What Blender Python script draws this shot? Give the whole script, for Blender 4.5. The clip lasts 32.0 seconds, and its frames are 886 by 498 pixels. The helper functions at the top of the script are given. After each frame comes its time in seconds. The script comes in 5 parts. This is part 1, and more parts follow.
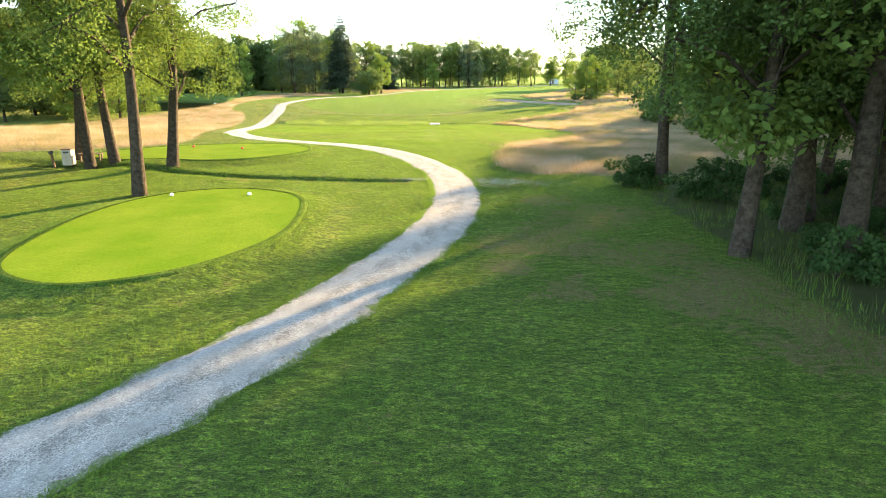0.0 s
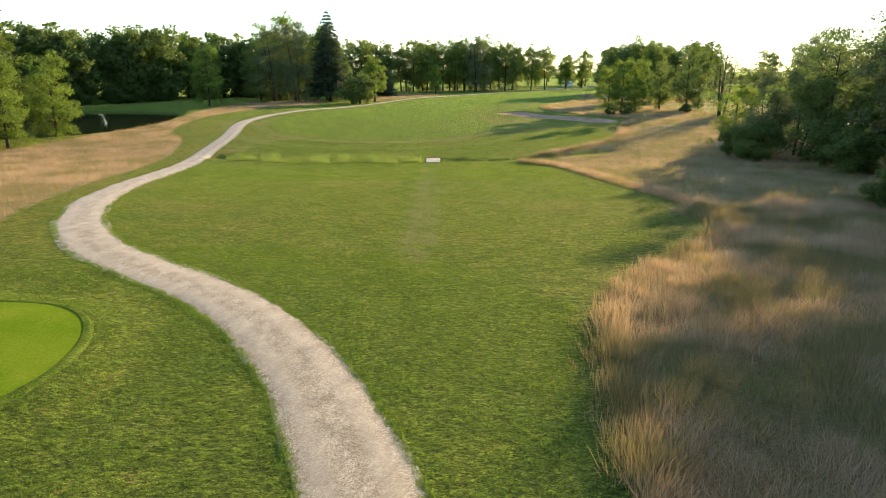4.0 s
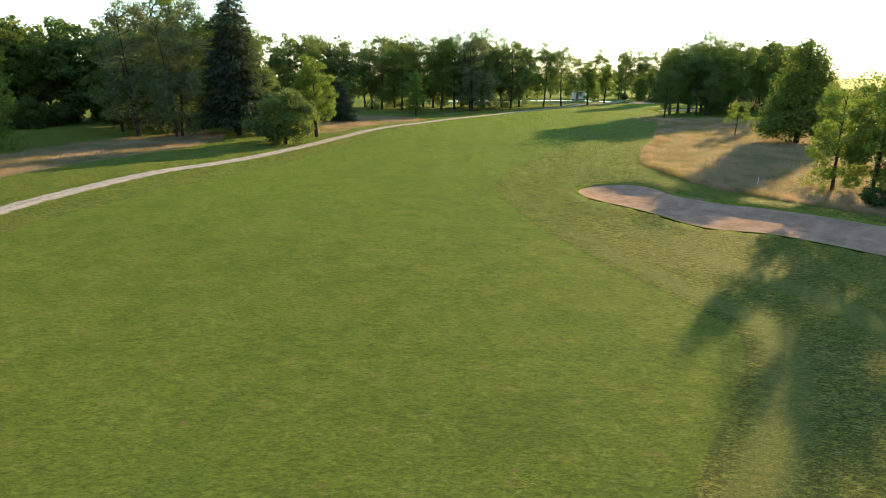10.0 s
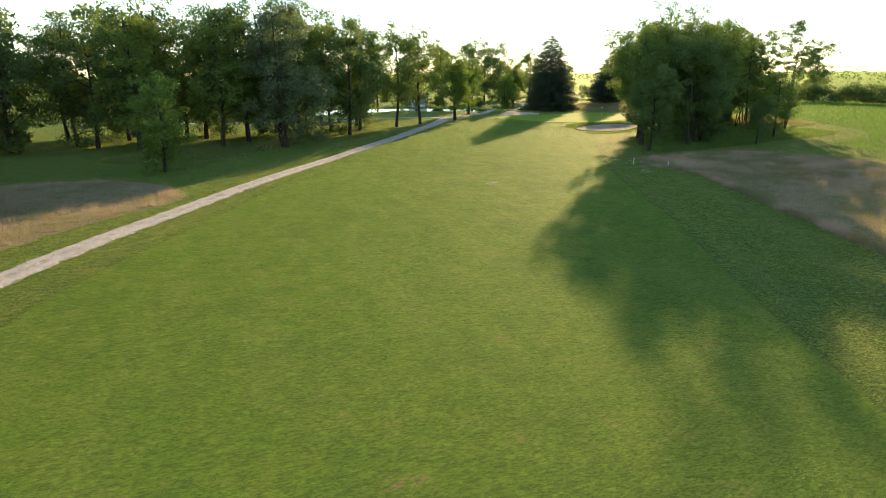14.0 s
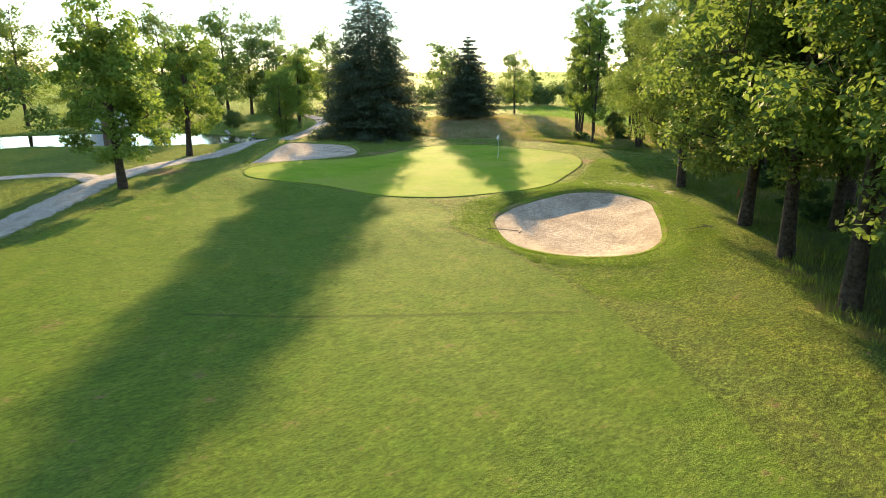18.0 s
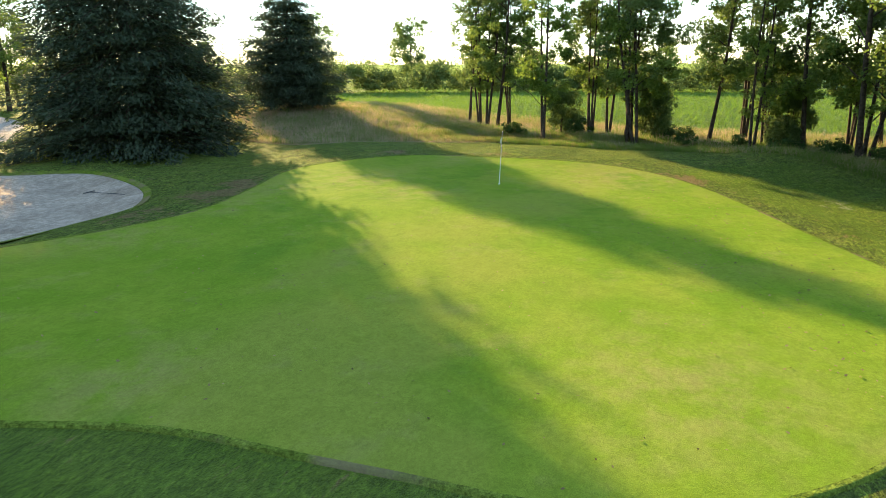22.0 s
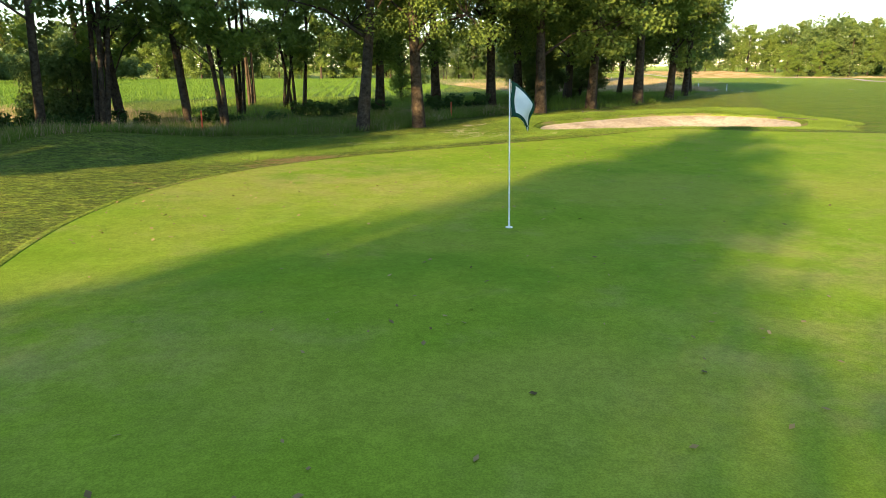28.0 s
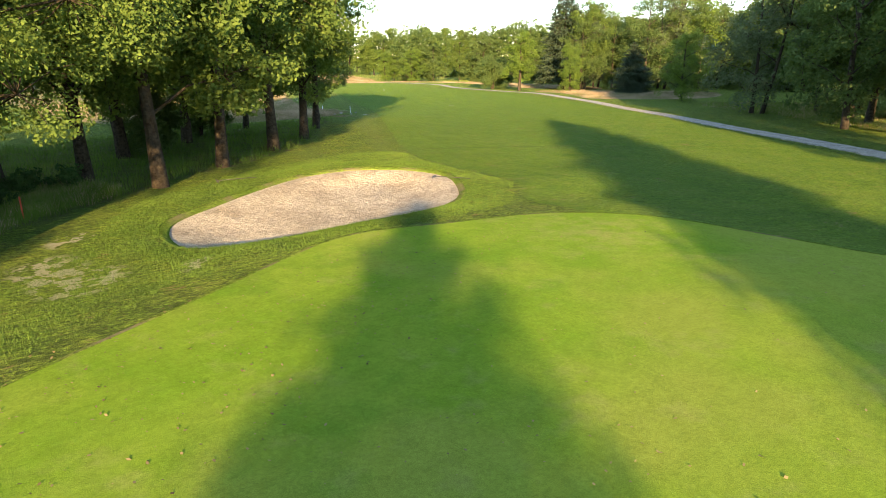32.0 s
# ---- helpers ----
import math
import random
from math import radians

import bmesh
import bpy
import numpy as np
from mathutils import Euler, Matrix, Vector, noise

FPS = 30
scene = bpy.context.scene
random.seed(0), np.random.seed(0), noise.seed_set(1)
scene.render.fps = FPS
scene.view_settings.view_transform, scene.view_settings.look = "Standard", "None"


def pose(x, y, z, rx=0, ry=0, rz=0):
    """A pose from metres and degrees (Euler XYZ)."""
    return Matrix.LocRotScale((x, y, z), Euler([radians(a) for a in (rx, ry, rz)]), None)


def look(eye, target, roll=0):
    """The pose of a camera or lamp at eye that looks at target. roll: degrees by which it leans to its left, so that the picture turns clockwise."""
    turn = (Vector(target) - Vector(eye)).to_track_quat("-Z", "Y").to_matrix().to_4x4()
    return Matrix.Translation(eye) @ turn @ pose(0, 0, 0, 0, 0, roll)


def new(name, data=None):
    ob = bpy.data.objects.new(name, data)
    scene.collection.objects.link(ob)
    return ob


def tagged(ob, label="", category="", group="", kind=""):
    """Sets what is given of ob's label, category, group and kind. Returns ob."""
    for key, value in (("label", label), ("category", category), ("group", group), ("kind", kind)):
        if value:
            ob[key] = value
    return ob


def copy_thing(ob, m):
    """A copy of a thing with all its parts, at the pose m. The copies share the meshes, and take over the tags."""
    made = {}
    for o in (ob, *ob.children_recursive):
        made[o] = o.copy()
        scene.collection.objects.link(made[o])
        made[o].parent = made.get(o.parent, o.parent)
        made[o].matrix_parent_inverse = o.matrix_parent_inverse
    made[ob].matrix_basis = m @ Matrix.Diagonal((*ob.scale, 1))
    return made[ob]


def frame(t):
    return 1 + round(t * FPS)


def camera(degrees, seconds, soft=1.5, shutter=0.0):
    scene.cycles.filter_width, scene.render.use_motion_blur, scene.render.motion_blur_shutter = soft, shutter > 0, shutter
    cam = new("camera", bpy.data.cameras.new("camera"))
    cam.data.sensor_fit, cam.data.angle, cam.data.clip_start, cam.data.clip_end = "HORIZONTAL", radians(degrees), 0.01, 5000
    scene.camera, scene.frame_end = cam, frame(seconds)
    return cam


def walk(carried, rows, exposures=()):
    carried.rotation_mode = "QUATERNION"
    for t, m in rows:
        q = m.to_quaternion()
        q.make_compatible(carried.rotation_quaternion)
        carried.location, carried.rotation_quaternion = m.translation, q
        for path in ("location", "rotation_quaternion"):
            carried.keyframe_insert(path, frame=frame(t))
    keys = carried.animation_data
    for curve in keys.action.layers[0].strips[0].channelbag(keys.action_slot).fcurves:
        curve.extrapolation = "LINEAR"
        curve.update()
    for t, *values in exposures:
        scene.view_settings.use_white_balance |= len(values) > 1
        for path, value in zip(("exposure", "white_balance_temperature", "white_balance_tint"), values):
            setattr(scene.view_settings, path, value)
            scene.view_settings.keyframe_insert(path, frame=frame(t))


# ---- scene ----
cam = camera(70.5, 32.0, soft=0.9)
PATH = [
    (0, (0.973, 0.634, 4.876), (0.987, 2.56, 4.337), -0.1),
    (0.5, (1.256, 4.176, 5.115), (1.257, 6.101, 4.572), -0.1),
    (1, (1.345, 7.595, 5.321), (1.345, 9.521, 4.78), -0.1),
    (1.5, (1.445, 11.043, 5.552), (1.444, 12.969, 5.011), 0.2),
    (2, (1.491, 14.502, 5.788), (1.488, 16.427, 5.246), 0.2),
    (2.5, (1.524, 17.728, 5.865), (1.522, 19.654, 5.327), 0.0),
    (3, (1.585, 20.819, 6.034), (1.583, 22.745, 5.497), -0.1),
    (3.5, (1.47, 23.937, 6.392), (1.471, 25.861, 5.847), -0.1),
    (4, (1.481, 27.444, 6.594), (1.48, 29.368, 6.049), -0.2),
    (4.5, (1.442, 31.797, 6.836), (1.445, 33.721, 6.289), -0.0),
    (6.5, (1.49, 54.786, 6.627), (1.486, 56.715, 6.1), 0.2),
    (7, (1.352, 59.93, 6.97), (1.347, 61.86, 6.446), 0.0),
    (7.5, (1.279, 64.345, 7.102), (1.275, 66.275, 6.576), 0.0),
    (8, (0.971, 69.357, 7.165), (0.966, 71.287, 6.639), 0.1),
    (8.5, (0.349, 75.169, 7.284), (0.343, 77.099, 6.758), 0.1),
    (9, (-0.145, 81.913, 7.369), (-0.155, 83.842, 6.842), -0.0),
    (9.5, (-0.96, 88.808, 7.644), (-0.935, 90.737, 7.118), 0.0),
    (10, (-1.872, 96.018, 7.974), (-1.773, 97.943, 7.44), 0.2),
    (10.5, (-2.651, 103.747, 8.104), (-2.472, 105.665, 7.568), 0.3),
    (11, (-3.248, 112.179, 8.144), (-2.976, 114.086, 7.609), 0.1),
    (11.5, (-3.577, 121.126, 8.142), (-3.212, 123.019, 7.609), 0.1),
    (12, (-3.46, 130.264, 8.27), (-3.005, 132.137, 7.736), 0.1),
    (12.5, (-2.836, 139.367, 8.459), (-2.305, 141.219, 7.922), -0.0),
    (13, (-1.938, 148.489, 8.591), (-1.351, 150.323, 8.051), -0.3),
    (13.5, (-0.695, 157.737, 8.736), (-0.051, 159.551, 8.193), -0.4),
    (15.5, (12.553, 197.283, 7.982), (13.54, 198.937, 7.444), -0.2),
    (16, (17.024, 205.707, 7.956), (18.092, 207.309, 7.418), -0.2),
    (16.5, (22.401, 213.213, 7.732), (23.522, 214.781, 7.198), 0.0),
    (17, (28.262, 219.898, 7.758), (29.414, 221.441, 7.218), 0.1),
    (17.5, (34.104, 227.307, 7.649), (35.293, 228.821, 7.106), 0.2),
    (18, (39.403, 234.649, 7.318), (40.632, 236.128, 6.772), -0.1),
    (18.5, (42.857, 239.804, 6.712), (44.14, 241.238, 6.166), 0.1),
    (19, (44.871, 243.804, 6.187), (46.21, 245.187, 5.642), 0.1),
    (19.5, (46.338, 246.686, 5.562), (47.75, 247.994, 5.018), -0.0),
    (20, (47.536, 249.416, 5.176), (49.014, 250.647, 4.629), -0.0),
    (20.5, (49.095, 253.03, 5.057), (50.631, 254.185, 4.503), -0.0),
    (21, (50.824, 257.241, 4.886), (52.42, 258.311, 4.333), -0.2),
    (21.5, (52.799, 261.601, 4.792), (54.459, 262.563, 4.231), -0.2),
    (22, (54.831, 265.727, 4.649), (56.568, 266.541, 4.081), -0.2),
    (22.5, (57.321, 269.878, 4.316), (59.14, 270.487, 3.751), -0.1),
    (23, (60.025, 273.978, 4.007), (61.919, 274.289, 3.443), -0.2),
    (23.5, (62.29, 277.246, 3.593), (64.207, 277.183, 3.027), -0.0),
    (24, (64.735, 279.749, 3.224), (66.6, 279.295, 2.659), 0.2),
    (24.5, (67.542, 281.462, 2.796), (69.284, 280.649, 2.241), 0.3),
    (26.5, (75.917, 283.894, 2.16), (76.755, 282.163, 1.61), -0.2),
    (27, (77.67, 283.938, 2.172), (78.181, 282.085, 1.619), -0.2),
    (27.5, (79.351, 283.72, 2.187), (79.488, 281.804, 1.631), -0.1),
    (28, (80.851, 283.265, 2.214), (80.619, 281.359, 1.654), -0.1),
    (28.5, (82.096, 282.643, 2.228), (81.534, 280.808, 1.667), -0.2),
    (29, (83.024, 281.87, 2.218), (82.187, 280.143, 1.656), 0.0),
    (29.5, (83.698, 281.049, 2.238), (82.642, 279.448, 1.673), -0.1),
    (30, (84.127, 280.181, 2.226), (82.949, 278.667, 1.659), -0.0),
    (30.5, (83.938, 279.237, 2.484), (82.719, 277.757, 1.914), -0.1),
    (31, (82.851, 278.3, 3.237), (81.609, 276.839, 2.668), -0.1),
    (31.5, (81.129, 277.399, 4.07), (79.883, 275.941, 3.502), -0.2),
    (32, (79.194, 276.689, 4.807), (77.95, 275.231, 4.236), -0.1),
]
EXPOSURES = [(0.0, 2.95), (1.0, 2.68), (2.0, 2.3), (4.0, 1.85), (7.0, 1.75), (9.0, 1.85), (10.0, 1.7), (13.0, 1.65), (16.0, 2.15), (19.0, 2.3), (22.0, 2.3), (24.0, 2.3), (27.0, 2.45), (28.0, 2.2), (30.0, 2.22), (32.0, 2.15)]
walk(cam, [(t, look(eye, target, roll)) for t, eye, target, roll in PATH], EXPOSURES)

# ---- world, sun, exposure ----
SUN_EL, SUN_AZ = radians(12.7), radians(38.6)  # azimuth clockwise from +y
sun_dir = Vector((math.sin(SUN_AZ) * math.cos(SUN_EL), math.cos(SUN_AZ) * math.cos(SUN_EL), math.sin(SUN_EL)))
world = bpy.data.worlds.new("world")
scene.world = world
world.use_nodes = True
wn = world.node_tree.nodes
wn.clear()
w_out, w_bg = wn.new("ShaderNodeOutputWorld"), wn.new("ShaderNodeBackground")
w_sky, w_mix = wn.new("ShaderNodeTexSky"), wn.new("ShaderNodeMix")
w_sky.sky_type, w_sky.sun_disc = "NISHITA", False
w_sky.sun_elevation, w_sky.sun_rotation = SUN_EL, SUN_AZ
w_sky.dust_density, w_sky.air_density, w_sky.ozone_density = 0.0, 1.0, 2.0
w_mix.data_type = "RGBA"
w_mix.inputs[0].default_value = 0.2
w_mix.inputs[7].default_value = (2.3, 2.62, 2.6, 1)  # thin white haze over the whole sky
wl = world.node_tree.links
wl.new(w_sky.outputs[0], w_mix.inputs[6])
wl.new(w_mix.outputs[2], w_bg.inputs[0])
wl.new(w_bg.outputs[0], w_out.inputs[0])
w_bg.inputs[1].default_value = 0.125
sun = new("sun", bpy.data.lights.new("sun", "SUN"))
sun.data.energy, sun.data.angle, sun.data.color = 5.0, radians(0.6), (1.0, 0.70, 0.34)
sun.matrix_world = look(sun_dir * 200, (0, 0, 0))


# ---- materials ----
class Mat:
    """A node material under construction."""

    def __init__(self, name, rough=0.8, spec=0.3):
        self.m = bpy.data.materials.new(name)
        self.m.use_nodes = True
        self.t = self.m.node_tree
        self.b = self.t.nodes["Principled BSDF"]
        self.b.inputs["Roughness"].default_value = rough
        self.b.inputs["Specular IOR Level"].default_value = spec
        self.co = self.t.nodes.new("ShaderNodeNewGeometry")

    def node(self, kind, **sets):
        n = self.t.nodes.new(kind)
        for k, v in sets.items():
            if k == "data_type":
                n.data_type = v
            elif k == "operation":
                n.operation = v
            elif k == "attribute_name":
                n.attribute_name = v
            elif k == "interpolation_type":
                n.interpolation_type = v
        return n

    def link(self, a, b):
        self.t.links.new(a, b)

    def noise(self, scale, detail=4.0, rough=0.55, stretch=None):
        n = self.node("ShaderNodeTexNoise")
        n.inputs["Scale"].default_value, n.inputs["Detail"].default_value = scale, detail
        n.inputs["Roughness"].default_value = rough
        if stretch:
            mp = self.node("ShaderNodeMapping")
            mp.inputs["Rotation"].default_value = (0, 0, radians(stretch[0]))
            mp.inputs["Scale"].default_value = (stretch[1], stretch[2], 1)
            self.link(self.co.outputs["Position"], mp.inputs["Vector"])
            self.link(mp.outputs[0], n.inputs["Vector"])
        else:
            self.link(self.co.outputs["Position"], n.inputs["Vector"])
        return n.outputs["Fac"]

    def ramp(self, fac, a, b, lo=0.35, hi=0.65):
        """Colours a to b as fac goes from lo to hi."""
        r = self.node("ShaderNodeMapRange")
        r.inputs[1].default_value, r.inputs[2].default_value = lo, hi
        self.link(fac, r.inputs[0])
        return self.mix(r.outputs[0], a, b)

    def step(self, fac, lo, hi):
        r = self.node("ShaderNodeMapRange", interpolation_type="SMOOTHSTEP")
        r.inputs[1].default_value, r.inputs[2].default_value = lo, hi
        self.link(fac, r.inputs[0])
        return r.outputs[0]

    def mix(self, fac, a, b):
        n = self.node("ShaderNodeMix", data_type="RGBA")
        for v, i in ((fac, 0), (a, 6), (b, 7)):
            if isinstance(v, (int, float)):
                n.inputs[i].default_value = v
            elif isinstance(v, tuple):
                n.inputs[i].default_value = (*v, 1)
            else:
                self.link(v, n.inputs[i])
        return n.outputs[2]

    def math(self, op, a, b=0.0):
        n = self.node("ShaderNodeMath", operation=op)
        for v, i in ((a, 0), (b, 1)):
            if isinstance(v, (int, float)):
                n.inputs[i].default_value = v
            else:
                self.link(v, n.inputs[i])
        return n.outputs[0]

    def gain(self, col, fac, lo, hi, a, b):
        """Colour col times a to b as fac goes from lo to hi."""
        r = self.node("ShaderNodeMapRange")
        for i, v in enumerate((lo, hi, a, b)):
            r.inputs[i + 1].default_value = v
        self.link(fac, r.inputs[0])
        n = self.node("ShaderNodeMix", data_type="RGBA")
        n.blend_type = "MULTIPLY"
        n.inputs[0].default_value = 1.0
        self.link(col, n.inputs[6])
        self.link(r.outputs[0], n.inputs[7])
        return n.outputs[2]

    def attr(self, name):
        return self.node("ShaderNodeAttribute", attribute_name=name).outputs["Fac"]

    def colour(self, c):
        if isinstance(c, tuple):
            self.b.inputs["Base Color"].default_value = (*c, 1)
        else:
            self.link(c, self.b.inputs["Base Color"])
        return self

    def bump(self, fac, strength=0.4, dist=0.05):
        n = self.node("ShaderNodeBump")
        n.inputs["Strength"].default_value, n.inputs["Distance"].default_value = strength, dist
        self.link(fac, n.inputs["Height"])
        self.link(n.outputs[0], self.b.inputs["Normal"])
        return self


def leaf_material(name, dark, light, through_light=0.45, rough=0.5, patch=None):
    k = Mat(name, max(rough, 0.7), 0.08)
    c = k.mix(k.co.outputs["Random Per Island"], dark, light)
    big = k.noise(0.35, 2)
    c = k.mix(k.step(big, 0.35, 0.7), c, k.mix(0.5, c, tuple(v * 1.25 for v in light)))
    if patch:
        c = k.mix(k.math("MULTIPLY", k.step(k.noise(0.22, 4), 0.43, 0.57), 0.75), c, patch)
    k.colour(c)
    tr, mx = k.node("ShaderNodeBsdfTranslucent"), k.node("ShaderNodeMixShader")
    k.link(k.mix(0.5, c, tuple(min(1, v * f) for v, f in zip(light, (0.95, 1.0, 0.65)))), tr.inputs[0])
    mx.inputs[0].default_value = through_light
    k.link(k.b.outputs[0], mx.inputs[1])
    k.link(tr.outputs[0], mx.inputs[2])
    k.link(mx.outputs[0], k.t.nodes["Material Output"].inputs[0])
    return k.m


M = {}
M["oak"] = leaf_material("oak_leaves", (0.056, 0.1, 0.024), (0.155, 0.215, 0.048), 0.44)
# darker copy of the oak leaves: backlit shade put into the colour
M["shade"] = leaf_material("backlit_oak_leaves", (0.032, 0.06, 0.016), (0.095, 0.14, 0.036), 0.27)
M["bright"] = leaf_material("bright_leaves", (0.075, 0.135, 0.026), (0.18, 0.255, 0.05), 0.5)
M["deep"] = leaf_material("deep_green_leaves", (0.055, 0.10, 0.036), (0.145, 0.20, 0.062), 0.5)
M["grey"] = leaf_material("grey_green_leaves", (0.07, 0.10, 0.05), (0.15, 0.19, 0.095), 0.45)
M["ivy"] = leaf_material("ivy_leaves", (0.02, 0.05, 0.014), (0.06, 0.11, 0.03), 0.3, 0.75)
M["needle"] = leaf_material("spruce_needles", (0.028, 0.046, 0.03), (0.072, 0.10, 0.058), 0.3, 0.65)
M["straw"] = leaf_material("dry_fescue", (0.20, 0.138, 0.09), (0.52, 0.385, 0.27), 0.35, 0.8, (0.11, 0.135, 0.045))
M["reed"] = leaf_material("reed_blades", (0.10, 0.17, 0.04), (0.24, 0.31, 0.09), 0.5)
M["corn"] = leaf_material("maize_leaves", (0.07, 0.14, 0.02), (0.14, 0.235, 0.036), 0.45)
M["turfblade"] = leaf_material("rough_grass_blades", (0.045, 0.095, 0.016), (0.165, 0.25, 0.045), 0.45)
M["litter"] = leaf_material("fallen_leaves", (0.04, 0.034, 0.018), (0.27, 0.21, 0.10), 0.2)

k = Mat("bark", 0.9, 0.15)
k.colour(k.ramp(k.noise(6, 5, 0.7, (0, 1, 1)), (0.024, 0.018, 0.012), (0.085, 0.066, 0.047)))
k.bump(k.noise(14, 4), 0.8, 0.06)
M["bark"] = k.m

# turf of the course: semi-rough, fairway, dry fescue ground, bare earth, woodland floor, field
k = Mat("course_turf", 0.8, 0.008)
n_big, n_mid, n_fine, n_hair = k.noise(0.09, 3), k.noise(0.9, 4), k.noise(7, 4, 0.75, (50, 1.0, 2.2)), k.noise(38, 2, 0.7)
semi = k.ramp(n_mid, (0.113, 0.142, 0.017), (0.17, 0.182, 0.028))
semi = k.mix(k.step(n_big, 0.48, 0.66), semi, (0.192, 0.178, 0.045))
lush = k.ramp(n_mid, (0.083, 0.142, 0.011), (0.145, 0.195, 0.02))
semi = k.mix(k.attr("dry_zone"), lush, semi)
semi = k.mix(k.math("MULTIPLY", k.step(k.noise(0.3, 4, 0.6), 0.52, 0.66), 0.7), semi, (0.09, 0.15, 0.018))
grain, clump = k.noise(26, 3, 0.75, (50, 1.0, 1.8)), k.noise(3.4, 4, 0.7, (48, 0.7, 1.7))
# these gains also paint small shadows and highlights between blades into the colour
semi = k.gain(semi, clump, 0.38, 0.62, 0.5, 1.45)
semi = k.gain(semi, n_fine, 0.41, 0.59, 0.25, 1.75)
semi = k.gain(semi, grain, 0.38, 0.62, 0.25, 1.8)
semi = k.mix(k.math("MULTIPLY", k.step(n_hair, 0.53, 0.68), 0.6), semi, (0.25, 0.24, 0.095))
fair = k.mix(k.attr("dry_zone"), k.ramp(n_mid, (0.102, 0.19, 0.013), (0.146, 0.226, 0.02)), k.ramp(n_mid, (0.122, 0.19, 0.018), (0.17, 0.228, 0.028)))
fair = k.mix(k.math("MULTIPLY", k.step(k.noise(0.22, 3, 0.5, (-32, 2.2, 0.35)), 0.48, 0.68), 0.4), fair, (0.165, 0.233, 0.036))
fair = k.mix(k.math("MULTIPLY", k.step(k.noise(0.35, 4, 0.6), 0.5, 0.66), 0.5), fair, (0.09, 0.16, 0.017))
fair = k.gain(fair, clump, 0.36, 0.64, 0.74, 1.24)
fair = k.gain(fair, n_fine, 0.4, 0.6, 0.65, 1.35)
fair = k.gain(fair, grain, 0.34, 0.66, 0.6, 1.4)
wob = k.math("MULTIPLY", k.math("SUBTRACT", n_mid, 0.5), 1.0)
f_sd = k.math("ADD", k.attr("sd_fairway"), k.math("MULTIPLY", wob, 0.5))
col = k.mix(k.step(f_sd, 0.15, -0.15), semi, fair)
edge = k.math("MULTIPLY", k.step(f_sd, -0.05, 0.12), k.step(f_sd, 0.3, 0.12))
col = k.mix(k.math("MULTIPLY", edge, 0.3), col, (0.05, 0.075, 0.012))
ring = k.math("MULTIPLY", k.step(k.math("SINE", k.math("MULTIPLY", k.attr("sd_fairway"), 1.35)), 0.0, 0.8), k.step(k.attr("sd_fairway"), 12.0, 7.0))
ring = k.math("MULTIPLY", ring, k.step(k.attr("sd_fairway"), 0.3, 1.0))
col = k.mix(k.math("MULTIPLY", k.math("MULTIPLY", ring, k.attr("front")), 0.56), col, k.gain(k.mix(0.0, (0.2, 0.225, 0.07), (0.2, 0.225, 0.07)), grain, 0.36, 0.64, 0.5, 1.5))
dry = k.ramp(n_fine, (0.19, 0.135, 0.085), (0.44, 0.33, 0.225), 0.4, 0.62)
dry = k.mix(k.step(n_mid, 0.55, 0.7), dry, (0.13, 0.16, 0.055))
d_sd = k.math("ADD", k.attr("sd_fescue"), wob)
col = k.mix(k.step(d_sd, 0.3, -0.3), col, dry)
bare = k.ramp(n_fine, (0.16, 0.088, 0.05), (0.33, 0.2, 0.12))
col = k.mix(k.math("MULTIPLY", k.step(k.math("ADD", k.math("ADD", k.attr("bare"), k.math("MULTIPLY", wob, 1.4)), k.math("MULTIPLY", k.math("SUBTRACT", clump, 0.5), 2.2)), 0.25, 0.65), 0.95), col, k.gain(bare, grain, 0.36, 0.64, 0.6, 1.4))
sandy = k.ramp(n_fine, (0.36, 0.32, 0.25), (0.52, 0.47, 0.38))
spots = k.math("MULTIPLY", k.attr("sandy"), k.step(k.noise(2.2, 4, 0.65), 0.46, 0.56))
col = k.mix(k.step(spots, 0.3, 0.6), col, sandy)
floor_c = k.ramp(n_mid, (0.05, 0.055, 0.02), (0.10, 0.085, 0.045))
col = k.mix(k.step(k.math("ADD", k.attr("wood"), wob), 0.35, 0.65), col, floor_c)
soil = k.ramp(n_mid, (0.07, 0.13, 0.025), (0.11, 0.18, 0.035))
col = k.mix(k.step(k.attr("sd_field"), 0.6, -0.6), col, soil)
col = k.mix(k.math("MULTIPLY", k.step(k.math("ABSOLUTE", k.attr("cutline")), 0.16, 0.05), 0.6), col, (0.05, 0.075, 0.012))
col = k.mix(k.math("MULTIPLY", k.step(k.math("ADD", k.attr("track"), k.math("MULTIPLY", wob, 1.6)), 0.35, 0.75), 0.6), col, k.gain(k.mix(0.0, (0.23, 0.2, 0.125), (0.23, 0.2, 0.125)), grain, 0.36, 0.64, 0.35, 1.6))
k.colour(col)
k.b.inputs["Sheen Weight"].default_value, k.b.inputs["Sheen Roughness"].default_value = 0.25, 0.6
k.b.inputs["Sheen Tint"].default_value = (0.6, 0.85, 0.3, 1)
k.bump(k.math("ADD", k.math("MULTIPLY", n_fine, 1.0), k.math("MULTIPLY", n_hair, 0.8)), 1.0, 0.3)
M["turf"] = k.m

